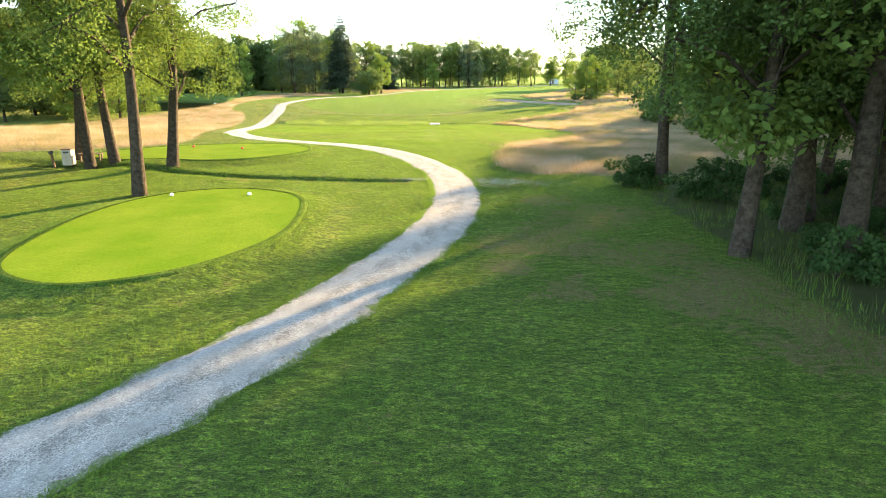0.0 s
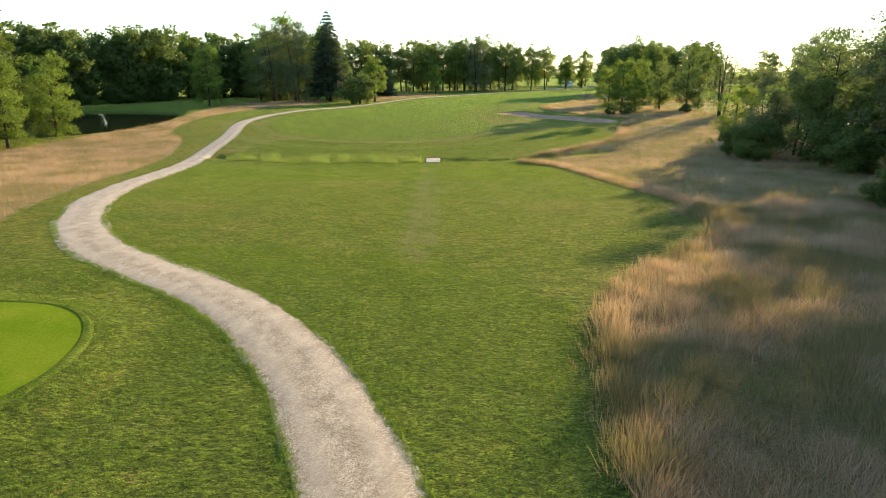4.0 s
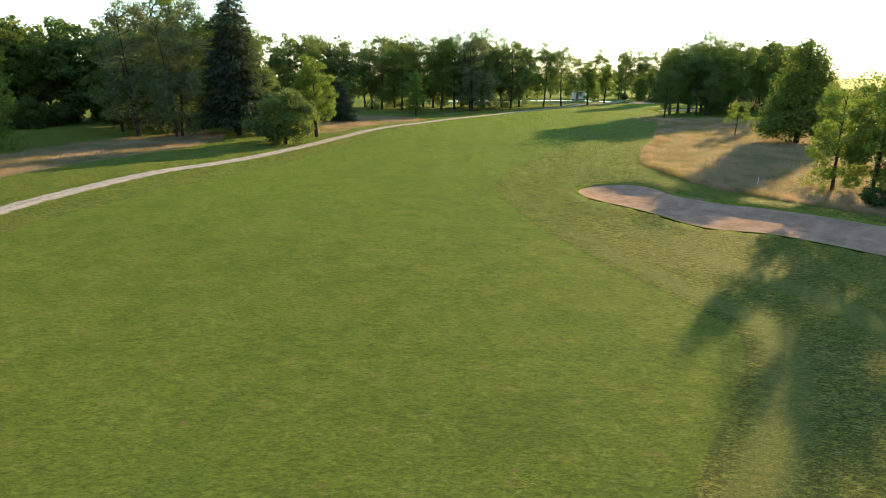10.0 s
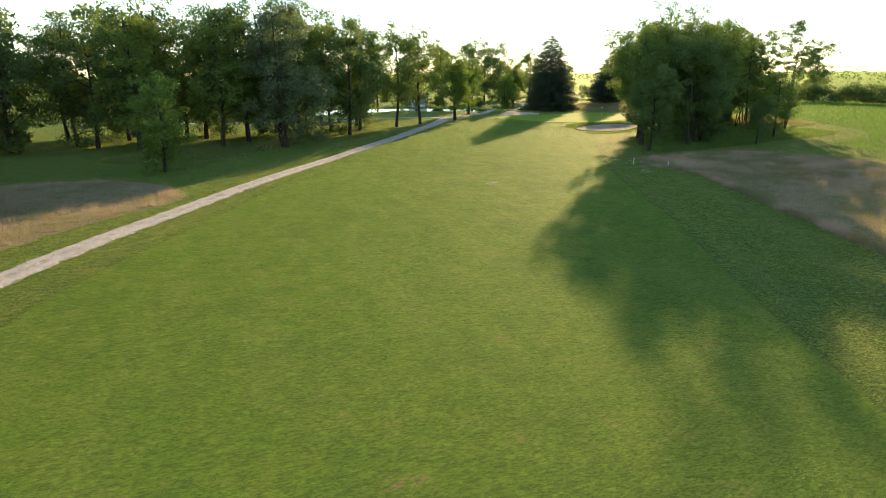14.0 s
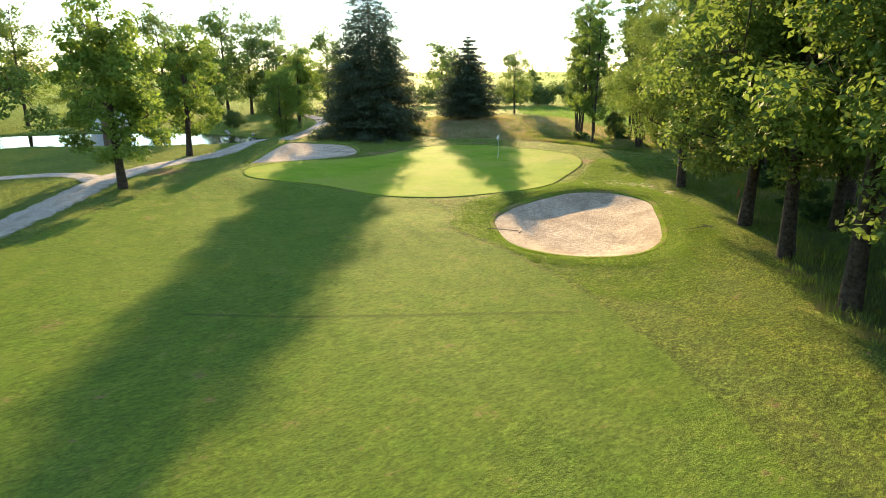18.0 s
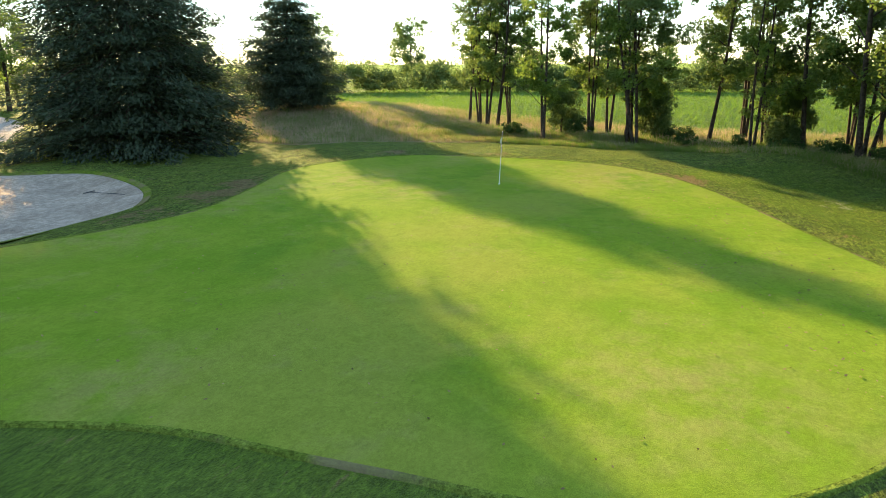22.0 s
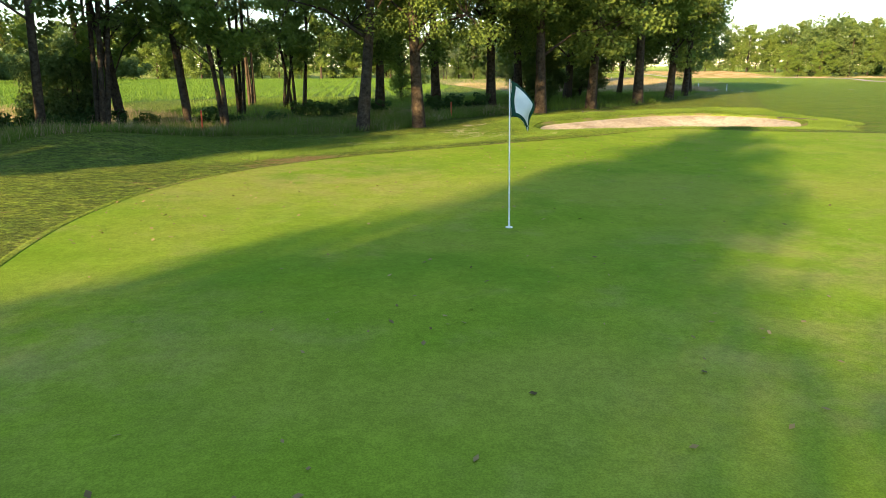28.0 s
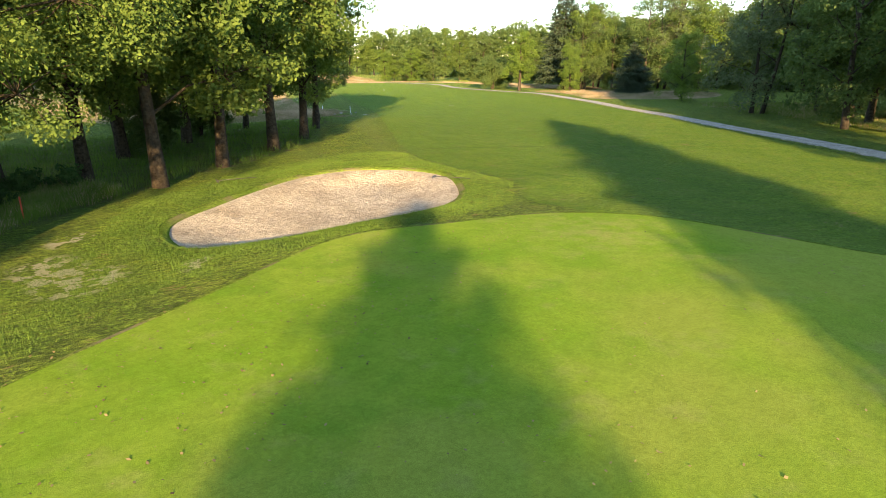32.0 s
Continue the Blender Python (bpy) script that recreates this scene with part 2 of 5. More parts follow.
k = Mat("putting_green_turf", 0.85, 0.006)
g = k.ramp(k.noise(0.5, 4), (0.132, 0.222, 0.018), (0.174, 0.25, 0.026))
g = k.mix(k.step(k.noise(0.16, 3), 0.45, 0.64), g, (0.192, 0.24, 0.036))
g = k.mix(k.math("MULTIPLY", k.step(k.noise(0.28, 4, 0.6), 0.54, 0.68), 0.6), g, (0.098, 0.188, 0.018))
g = k.mix(k.math("MULTIPLY", k.step(k.noise(0.8, 4, 0.65), 0.53, 0.72), 0.4), g, (0.225, 0.23, 0.07))
worn = k.math("MULTIPLY", k.attr("worn"), k.step(k.noise(1.3, 5, 0.65), 0.36, 0.66))
g = k.mix(k.math("MULTIPLY", worn, 0.5), g, (0.28, 0.235, 0.10))
g = k.gain(g, k.noise(3.0, 4, 0.7), 0.36, 0.64, 0.93, 1.07)
g = k.gain(g, k.noise(14, 4, 0.7), 0.36, 0.64, 0.9, 1.1)
g = k.gain(g, k.noise(70, 2, 0.7), 0.34, 0.66, 0.82, 1.18)
k.colour(g)
k.bump(k.noise(60, 3, 0.7), 0.35, 0.02)
M["green"] = k.m

k = Mat("tee_turf", 0.85, 0.006)
g = k.ramp(k.noise(0.6, 4), (0.104, 0.175, 0.010), (0.15, 0.208, 0.017))
g = k.gain(g, k.noise(14, 4, 0.7), 0.36, 0.64, 0.85, 1.15)
g = k.gain(g, k.noise(60, 2, 0.7), 0.34, 0.66, 0.8, 1.2)
k.colour(g)
k.bump(k.noise(50, 3, 0.7), 0.4, 0.02)
M["tee"] = k.m

k = Mat("fringe_turf", 1.0, 0.0)
g = k.ramp(k.noise(0.9, 4), (0.105, 0.16, 0.022), (0.155, 0.2, 0.036))
g = k.gain(g, k.noise(9, 4, 0.7), 0.36, 0.64, 0.6, 1.35)
g = k.gain(g, k.noise(32, 3, 0.7), 0.36, 0.64, 0.65, 1.35)
g = k.mix(k.math("MULTIPLY", k.step(k.noise(0.5, 4), 0.5, 0.64), 0.75), g, (0.2, 0.165, 0.095))
k.colour(g)
k.bump(k.noise(14, 4, 0.75), 0.8, 0.06)
M["fringe"] = k.m

# turf strip coloured dark for the shadow of the taller grass round the tees
k = Mat("shaded_edge_turf", 1.0, 0.0)
g = k.ramp(k.noise(1.5, 4), (0.05, 0.085, 0.015), (0.085, 0.125, 0.025))
k.colour(k.gain(g, k.noise(20, 3, 0.7), 0.36, 0.64, 0.5, 1.5))
k.bump(k.noise(20, 4, 0.75), 0.9, 0.05)
M["edge"] = k.m

k = Mat("bunker_sand", 1.0, 0.0)
g = k.ramp(k.noise(0.7, 5, 0.65), (0.43, 0.36, 0.285), (0.58, 0.50, 0.405), 0.36, 0.62)
g = k.mix(k.math("MULTIPLY", k.step(k.noise(0.45, 4, 0.6), 0.52, 0.64), 0.6), g, (0.36, 0.30, 0.235))
raked = k.noise(2.2, 2, 0.5, (30, 1, 9))
prints = k.noise(5.5, 3, 0.6)
g = k.gain(g, prints, 0.36, 0.64, 0.78, 1.12)
g = k.gain(g, k.noise(34, 3, 0.8), 0.36, 0.64, 0.72, 1.18)
k.colour(g)
k.bump(k.math("ADD", k.math("ADD", prints, k.math("MULTIPLY", k.noise(18, 4, 0.7), 0.5)), k.math("MULTIPLY", raked, 0.35)), 1.0, 0.16)
M["sand"] = k.m

k = Mat("brown_bunker_sand", 1.0, 0.0)
g = k.ramp(k.noise(0.8, 5, 0.6), (0.27, 0.19, 0.135), (0.40, 0.295, 0.22))
g = k.gain(g, k.noise(30, 3, 0.8), 0.36, 0.64, 0.75, 1.2)
k.colour(g)
k.bump(k.math("ADD", k.noise(9, 4, 0.7), k.math("MULTIPLY", k.noise(3, 2, 0.5, (30, 1, 9)), 0.25)), 0.9, 0.1)
M["sand_brown"] = k.m

k = Mat("gravel", 1.0, 0.02)
g = k.ramp(k.noise(2.2, 6, 0.75, (20, 1, 0.6)), (0.285, 0.26, 0.225), (0.425, 0.39, 0.345), 0.4, 0.6)
g = k.mix(k.math("MULTIPLY", k.step(k.noise(0.6, 4, 0.6), 0.52, 0.7), 0.5), g, (0.36, 0.32, 0.265))
g = k.gain(g, k.noise(18, 4, 0.8), 0.36, 0.64, 0.7, 1.25)
g = k.gain(g, k.noise(42, 3, 0.8), 0.36, 0.64, 0.4, 1.5)
rut = k.attr("across")
wheel = k.step(k.math("ABSOLUTE", k.math("SUBTRACT", k.math("ABSOLUTE", rut), 0.5)), 0.3, 0.08)
g = k.mix(k.math("MULTIPLY", wheel, 0.35), g, (0.42, 0.395, 0.36))
verge = k.step(k.math("ADD", k.math("ABSOLUTE", rut), k.math("MULTIPLY", k.math("SUBTRACT", k.noise(2.4, 4, 0.7), 0.5), 1.1)), 0.86, 1.0)
g = k.mix(k.math("MULTIPLY", verge, 0.85), g, k.gain(k.mix(0.0, (0.12, 0.15, 0.05), (0.12, 0.15, 0.05)), k.noise(26, 3, 0.75), 0.34, 0.66, 0.5, 1.5))
k.colour(g)
k.bump(k.noise(50, 3, 0.8), 0.8, 0.03)
M["gravel"] = k.m

k = Mat("stone", 0.85, 0.2)
k.colour(k.ramp(k.noise(3, 5), (0.22, 0.20, 0.18), (0.42, 0.40, 0.36)))
k.bump(k.noise(8, 4), 0.6, 0.04)
M["stone"] = k.m

k = Mat("pale_pebble", 0.9, 0.1)
k.colour(k.ramp(k.noise(9, 3), (0.25, 0.235, 0.21), (0.40, 0.38, 0.345)))
M["pebble"] = k.m

k = Mat("pond_water", 0.06, 0.5)
k.colour((0.012, 0.016, 0.010))
k.bump(k.noise(2.5, 3), 0.08, 0.03)
M["water"] = k.m

k = Mat("white_paint", 0.5, 0.4)
k.colour(k.ramp(k.noise(8, 3), (0.74, 0.74, 0.72), (0.84, 0.84, 0.82)))
M["white"] = k.m
k = Mat("green_cloth", 0.7, 0.2)
k.colour(k.ramp(k.noise(20, 3), (0.008, 0.05, 0.032), (0.015, 0.07, 0.045)))
M["gcloth"] = k.m
k = Mat("stained_wood", 0.75, 0.2)
k.colour(k.ramp(k.noise(14, 4, 0.6, (0, 1, 6)), (0.10, 0.06, 0.035), (0.22, 0.14, 0.085)))
M["wood"] = k.m
k = Mat("beige_panel", 0.7, 0.3)
k.colour(k.ramp(k.noise(6, 4), (0.36, 0.31, 0.24), (0.44, 0.39, 0.31)))
M["beige"] = k.m
k = Mat("dark_metal", 0.5, 0.4)
k.colour(k.ramp(k.noise(9, 3), (0.03, 0.03, 0.03), (0.06, 0.055, 0.05)))
M["dark"] = k.m
k = Mat("red_paint", 0.5, 0.4)
k.colour(k.ramp(k.noise(9, 3), (0.55, 0.06, 0.02), (0.68, 0.10, 0.04)))
M["red"] = k.m
k = Mat("yellow_paint", 0.5, 0.4)
k.colour(k.ramp(k.noise(9, 3), (0.60, 0.40, 0.04), (0.72, 0.50, 0.08)))
M["yellow"] = k.m
k = Mat("pale_render", 0.85, 0.2)
k.colour(k.ramp(k.noise(3, 4), (0.55, 0.55, 0.54), (0.68, 0.68, 0.66)))
M["pale"] = k.m
k = Mat("roof_tile", 0.85, 0.2)
k.colour(k.ramp(k.noise(5, 4), (0.16, 0.12, 0.10), (0.26, 0.2, 0.17)))
M["roof"] = k.m


# ---- mesh helpers ----
def mesh_from(name, verts, faces, mat, smooth_faces=False):
    me = bpy.data.meshes.new(name)
    me.from_pydata(verts, [], faces)
    me.materials.append(mat)
    if smooth_faces:
        me.shade_smooth()
    me.update()
    return me


def quads_mesh(name, quads, mat):
    """Free-standing four-cornered pieces, an array (n, 4, 3), as one mesh."""
    n = len(quads)
    me = bpy.data.meshes.new(name)
    me.vertices.add(4 * n)
    me.vertices.foreach_set("co", np.asarray(quads, np.float32).ravel())
    me.loops.add(4 * n)
    me.loops.foreach_set("vertex_index", np.arange(4 * n, dtype=np.int32))
    me.polygons.add(n)
    me.polygons.foreach_set("loop_start", np.arange(0, 4 * n, 4, dtype=np.int32))
    me.materials.append(mat)
    me.update(calc_edges=True)
    return me


def tris_mesh(name, tris, mat):
    n = len(tris)
    me = bpy.data.meshes.new(name)
    me.vertices.add(3 * n)
    me.vertices.foreach_set("co", np.asarray(tris, np.float32).ravel())
    me.loops.add(3 * n)
    me.loops.foreach_set("vertex_index", np.arange(3 * n, dtype=np.int32))
    me.polygons.add(n)
    me.polygons.foreach_set("loop_start", np.arange(0, 3 * n, 3, dtype=np.int32))
    me.materials.append(mat)
    me.update(calc_edges=True)
    return me


def child(name, me, parent, label=""):
    ob = new(name, me)
    ob.parent = parent
    if label:
        ob["label"] = label
    return ob


def part(name, bm, material, parent, label=""):
    me = bpy.data.meshes.new(name)
    bm.to_mesh(me)
    bm.free()
    me.materials.append(material)
    return child(name, me, parent, label)


def box(bm, size, m, bevel=0.0):
    """A box of that size at the pose m, with bevelled edges, added to bm."""
    made = bmesh.ops.create_cube(bm, size=1, matrix=m @ Matrix.Diagonal((*size, 1)))["verts"]
    if bevel:
        edges = {e for v in made for e in v.link_edges}
        bmesh.ops.bevel(bm, geom=list(edges), offset=bevel, segments=1, affect="EDGES")
    return bm


def tube(verts, faces, pts, radii, sides=7):
    """Adds a tapered tube along pts to the lists."""
    base, n = len(verts), len(pts)
    pts = [Vector(p) for p in pts]
    for i, (p, r) in enumerate(zip(pts, radii)):
        d = (pts[min(i + 1, n - 1)] - pts[max(i - 1, 0)]).normalized()
        u = d.orthogonal().normalized() if abs(d.z) < 0.9 else Vector((1, 0, 0)).cross(d).normalized()
        v = d.cross(u)
        for s in range(sides):
            a = 2 * math.pi * s / sides
            verts.append(tuple(p + (u * math.cos(a) + v * math.sin(a)) * r))
    for i in range(n - 1):
        for s in range(sides):
            a, b = base + i * sides + s, base + i * sides + (s + 1) % sides
            faces.append((a, b, b + sides, a + sides))
    faces.append(tuple(base + (n - 1) * sides + s for s in range(sides)))


def curve_through(pts, n=6, closed=True):
    """Catmull-Rom through the points."""
    P = [np.array(p, float) for p in pts]
    out, m = [], len(P)
    for i in range(m if closed else m - 1):
        if closed:
            a, b, c, d = P[i - 1], P[i], P[(i + 1) % m], P[(i + 2) % m]
        else:
            a, b, c, d = P[max(i - 1, 0)], P[i], P[i + 1], P[min(i + 2, m - 1)]
        for j in range(n):
            t = j / n
            out.append(0.5 * (2 * b + (c - a) * t + (2 * a - 5 * b + 4 * c - d) * t * t + (3 * b - a - 3 * c + d) * t**3))
    if not closed:
        out.append(P[-1])
    return np.array(out)


def line_dist(P, X, Y, closed=False):
    """Distance of the points (X, Y) from the polyline P; only roughly known past 16 metres."""
    X, Y = np.asarray(X, float), np.asarray(Y, float)
    lo, hi = P.min(0) - 16, P.max(0) + 16
    near = (X > lo[0]) & (X < hi[0]) & (Y > lo[1]) & (Y < hi[1])
    if X.size > 1 and not near.all():
        out = np.full(X.shape, 16.0)
        if near.any():
            out[near] = line_dist(P, X[near], Y[near], closed)
        return out
    best = np.full(np.shape(X), 1e9)
    for i in range(len(P) if closed else len(P) - 1):
        (ax, ay), (bx, by) = P[i], P[(i + 1) % len(P)]
        dx, dy = bx - ax, by - ay
        t = np.clip(((X - ax) * dx + (Y - ay) * dy) / (dx * dx + dy * dy + 1e-12), 0, 1)
        best = np.minimum(best, np.hypot(X - ax - t * dx, Y - ay - t * dy))
    return best


def area_dist(P, X, Y):
    """Signed distance from the closed outline P, negative inside."""
    X, Y = np.asarray(X, float), np.asarray(Y, float)
    lo, hi = P.min(0) - 16, P.max(0) + 16
    near = (X > lo[0]) & (X < hi[0]) & (Y > lo[1]) & (Y < hi[1])
    if X.size > 1 and not near.all():
        out = np.full(X.shape, 16.0)
        if near.any():
            out[near] = area_dist(P, X[near], Y[near])
        return out
    d, inside = line_dist(P, X, Y, True), np.zeros(np.shape(X), bool)
    for i in range(len(P)):
        (ax, ay), (bx, by) = P[i - 1], P[i]
        cross = (ay > Y) != (by > Y)
        inside ^= cross & (X < (bx - ax) * (Y - ay) / (by - ay + 1e-12) + ax)
    return np.where(inside, -d, d)


def sstep(lo, hi, v):
    t = np.clip((v - lo) / (hi - lo), 0, 1)
    return t * t * (3 - 2 * t)


# ---- plan: outlines of the course, in metres ----
CART = curve_through([(-14, -4), (-9, 3), (-4.4, 7.8), (-2, 11.9), (-0.75, 15), (0.6, 18.9), (1.5, 23.2), (1.75, 27), (1.4, 31.4), (0.5, 35),
    (-1, 39), (-3.2, 42.9), (-5.9, 46), (-9, 48.7), (-12.3, 51.8), (-15.4, 55.8), (-17.6, 60), (-19.9, 66), (-21.8, 74), (-22.7, 82), (-23.4, 89), (-24.5, 97),
    (-26.2, 110), (-28.6, 122), (-29.2, 130), (-28.6, 140), (-25.2, 153.7), (-21.9, 160), (-18.3, 168.5), (-14.7, 178.3), (-11.6, 188.7), (-7.2, 200.4), (1.2, 214.5),
    (9.5, 227), (15.5, 235), (24.1, 246.6), (31.7, 257.2), (43.6, 275.4), (49.5, 285), (54.3, 290), (61.5, 294), (69.5, 299.8), (77.5, 308), (84, 316), (91, 328), (95, 346)], 6, False)
SPUR = curve_through([(48.9, 284.2), (48.3, 288.5), (45.5, 290.6), (38, 290.6), (22, 288), (0, 294)], 6, False)
TEE_A = np.array((0.7, 0.2)) + curve_through([(-10.6, 15.4), (-11.4, 18.7), (-11.3, 22.2), (-10.2, 24.6), (-8.2, 25.7), (-6.4, 25.3), (-5.0, 23.8), (-4.4, 20.5), (-4.6, 17.5), (-6.0, 14.9), (-8.3, 13.9)])
TEE_B = np.array((0.9, 0.3)) + curve_through([(-20.5, 38), (-18.2, 42.2), (-15.3, 43.8), (-11.7, 44.2), (-9.6, 43.3), (-8.3, 41.2), (-8.3, 38.6), (-10.2, 35.9), (-13, 34.8), (-17.5, 35.2)])
GREEN = curve_through([(61, 266), (60.4, 269.5), (60, 272.5), (58.8, 275.6), (57.7, 279), (59.2, 282.4), (62.5, 283.2), (66, 282.1), (69.6, 281.5), (73, 282.3), (77.3, 283.7), (80.6, 282.9), (84, 280.0),
    (85, 276), (85, 272.6), (83.6, 269.4), (80.6, 266.7), (75.5, 264), (70.5, 261.8), (66.5, 262.4), (63.3, 263.5)])
BUNKER_R = curve_through([(60.9, 256.2), (62.8, 258.4), (65.3, 259.5), (68.4, 259.9), (71.6, 259.9), (73.6, 258.6), (73.0, 255.6), (70.4, 253.3), (68, 251.5), (65.5, 250), (63, 249.5), (60.9, 250.4), (59.8, 252.2), (59.8, 254.2)])
BUNKER_L = curve_through([(61, 286.3), (63.2, 289.5), (65.7, 292.2), (69.8, 295.2), (72.3, 295), (74.1, 292.7), (72.6, 287.8), (70, 285), (67, 284.3), (64, 284.2)])
BUNKER_F = curve_through([(11.7, 145.2), (13.4, 146.7), (16.2, 146.8), (17.7, 144.8), (18.2, 142), (20.2, 139.2), (24.4, 135.8), (27.5, 131.8), (29, 128.5), (28.3, 125.2), (26, 122.8), (23.6, 124.1),
    (21.7, 127.2), (19, 130.4), (15.8, 132), (13.8, 136.5), (11.6, 140.6), (11.1, 143.2)])
FAIRWAY = curve_through([(-22.9, 118), (-20.7, 113), (-17.3, 108.8), (-13.2, 105.7), (-9.4, 104.4), (-4.9, 104), (-1.3, 104.4), (2, 105.8), (4.8, 108.6), (8.1, 113), (9.9, 116.8), (8.8, 120.5),
    (7.1, 126), (5.8, 132), (5, 139), (4.9, 146), (6.3, 152), (10, 160), (16, 172), (24, 188), (31, 201), (36, 212), (42, 223), (50, 236), (56, 246), (58.3, 253), (59, 257.9), (61.8, 262), (62, 275), (60, 283.5),
    (52, 279.5), (45, 272.5), (35, 259), (26, 246.5), (18, 236), (10, 224), (2, 209), (-5, 196), (-9, 183), (-13, 168), (-16.5, 157), (-21, 145), (-24.6, 134), (-24.9, 125)], 4)
FESCUE_R = curve_through([(9.3, 88), (12, 85.5), (13.2, 81), (14.2, 74), (15.2, 66), (15.6, 61), (14.8, 56.3), (12, 52), (9, 48.8), (7, 45.8), (5.7, 42), (5, 38), (4.8, 35), (5.3, 33), (7, 31.9), (11, 31.2), (16, 30.7),
    (30, 33), (45, 60), (60, 100), (66, 150), (67, 190), (67, 205), (65, 216), (60, 222), (52, 222.5), (46.5, 220.5), (43.6, 217), (44.2, 212), (41.2, 203.2), (35.5, 190), (31.7, 180.5), (27.2, 172), (22, 158), (21.4, 150), (23.2, 143.5), (26.4, 138.3),
    (31.5, 129), (29.5, 123), (26.4, 115.4), (23.7, 107), (20.9, 102), (15.5, 96.3), (11.6, 93), (10, 91)], 4)
FESCUE_L = curve_through([(-19, 46.5), (-19.4, 54), (-22.3, 63), (-25, 74), (-26.5, 86), (-28, 96), (-31, 106), (-35, 113), (-38, 126), (-38.5, 142), (-36, 158), (-30.5, 174), (-28, 185), (-33, 196),
    (-45, 178), (-46, 155), (-42, 132), (-43, 114), (-48, 95), (-60, 70), (-60, 45), (-40, 41), (-26, 42)], 4)
FESCUE_G = curve_through([(86, 290), (91, 284), (94, 277), (94, 268), (91, 259), (88, 254), (93, 246), (101, 244), (106, 262), (111, 285), (115, 302), (104, 318), (93, 309), (87, 299)], 4)
FESCUE_M = curve_through([(-15, 194), (-10.5, 203), (-5, 211), (1, 219.5), (-6, 229), (-20, 228), (-30, 218), (-26, 203)], 4)
FIELD = curve_through([(74, 150), (70, 185), (69.5, 200), (75, 222), (84, 226), (96, 233), (103, 250), (107, 270), (112, 289), (122, 312), (160, 330), (330, 330), (330, 90), (100, 90)], 4)
POND_A = curve_through([(-43.5, 117), (-43, 127), (-46, 142), (-52, 158), (-62, 166), (-78, 166), (-88, 148), (-76, 122), (-60, 110), (-50, 108)], 4)
POND_B = curve_through([(47, 314), (52.3, 311.5), (61, 305), (68, 302), (71.5, 304), (71, 310), (67, 320), (58, 328), (50, 331), (34, 331), (16, 327), (9, 314), (18, 307), (34, 310)], 4)
DITCH_A = curve_through([(-26, 38), (-17, 34), (-11.7, 32.2), (-7.6, 30.8), (-5.2, 30.4), (-2.8, 30.05), (-0.8, 30)], 4, False)
DITCH_B = curve_through([(-22, 94), (-17, 92), (-11.3, 90.7), (-5, 90.2), (0.4, 90.1), (5, 90), (8.5, 90.3), (11.5, 91.5), (20, 96)], 4, False)
DITCH_C = curve_through([(96, 282), (95.5, 276), (95.3, 268), (94.5, 260), (90, 254.5), (84, 251)], 4, False)
WOOD_R = curve_through([(9, 13), (9.2, 20), (9.5, 26), (12, 30), (20, 31), (34, 34), (34, -10), (14, -10), (10, 4)], 4)
WOOD_E = curve_through([(47.5, 223), (54, 232), (58, 238), (63, 243), (70, 247.5), (78, 254), (86, 253), (92, 246), (90, 232), (76, 229), (62, 225), (53, 224)], 4)

PROFILE_Y = [-300, 40, 60, 75, 89, 101, 116, 140, 170, 205, 235, 700]
PROFILE_Z = [0, 0, -0.3, -1.2, -1.8, -1.3, -0.7, -0.4, -0.5, -0.2, 0, 0]
_py = np.arange(-60, 400, 1.0)
_pz = np.convolve(np.interp(np.arange(-66, 406, 1.0), PROFILE_Y, PROFILE_Z), np.ones(13) / 13, "valid")


def bowl(X, Y, P, depth):
    sd = area_dist(P, X, Y)
    return -depth * sstep(0.0, -2.2, sd) - 0.12 * sstep(0.35, -0.05, sd) + 0.1 * np.exp(-((sd - 1.2) / 1.0) ** 2)


def land(X, Y):
    """Height of the ground."""
    X, Y = np.asarray(X, float), np.asarray(Y, float)
    Z = np.interp(Y, _py, _pz)
    Z = Z + 0.05 * np.sin(X * 0.21 + 1.3) * np.sin(Y * 0.17) + 0.06 * np.sin(X * 0.09 + Y * 0.07)
    for P, h in ((TEE_A, 0.3), (TEE_B, 0.25)):
        Z = Z + h * sstep(1.6, -0.1, area_dist(P, X, Y))
    Z = Z - 0.6 * np.exp(-((line_dist(DITCH_A, X, Y) / 0.42) ** 4)) - 0.75 * np.exp(-((line_dist(DITCH_B, X, Y) / 1.0) ** 2)) - 0.7 * np.exp(-((line_dist(DITCH_C, X, Y) / 1.2) ** 2))
    Z = Z + 0.22 * sstep(4.0, 0.5, area_dist(GREEN, X, Y)) - 0.25
    for x, y, h, r in ((89, 264, 0.55, 3.2), (85.5, 285, 0.5, 3.5), (67, 296, 0.7, 4), (80, 298, 0.4, 5), (57, 260, 0.25, 3.0), (97, 300, 1.2, 9), (110, 300, 0.8, 12), (55, 272, -0.2, 6), (-14.5, 33.4, 0.35, 1.6), (20, 152, 0.4, 5), (78.8, 274.4, -0.13, 5), (88.6, 270, 0.3, 2.4), (89.2, 276, 0.32, 2.4)):
        Z = Z + h * np.exp(-((X - x) ** 2 + (Y - y) ** 2) / r**2)
    for P, d in ((BUNKER_R, 0.4), (BUNKER_L, 0.35), (BUNKER_F, 0.4)):
        Z = Z + bowl(X, Y, P, d)
    for P in (POND_A, POND_B):
        Z = Z - 1.3 * sstep(1.0, -2.0, area_dist(P, X, Y))
    return Z + 0.25 * sstep(60, 45, Y)


def at_land(x, y):
    return float(land(np.array([x]), np.array([y]))[0])


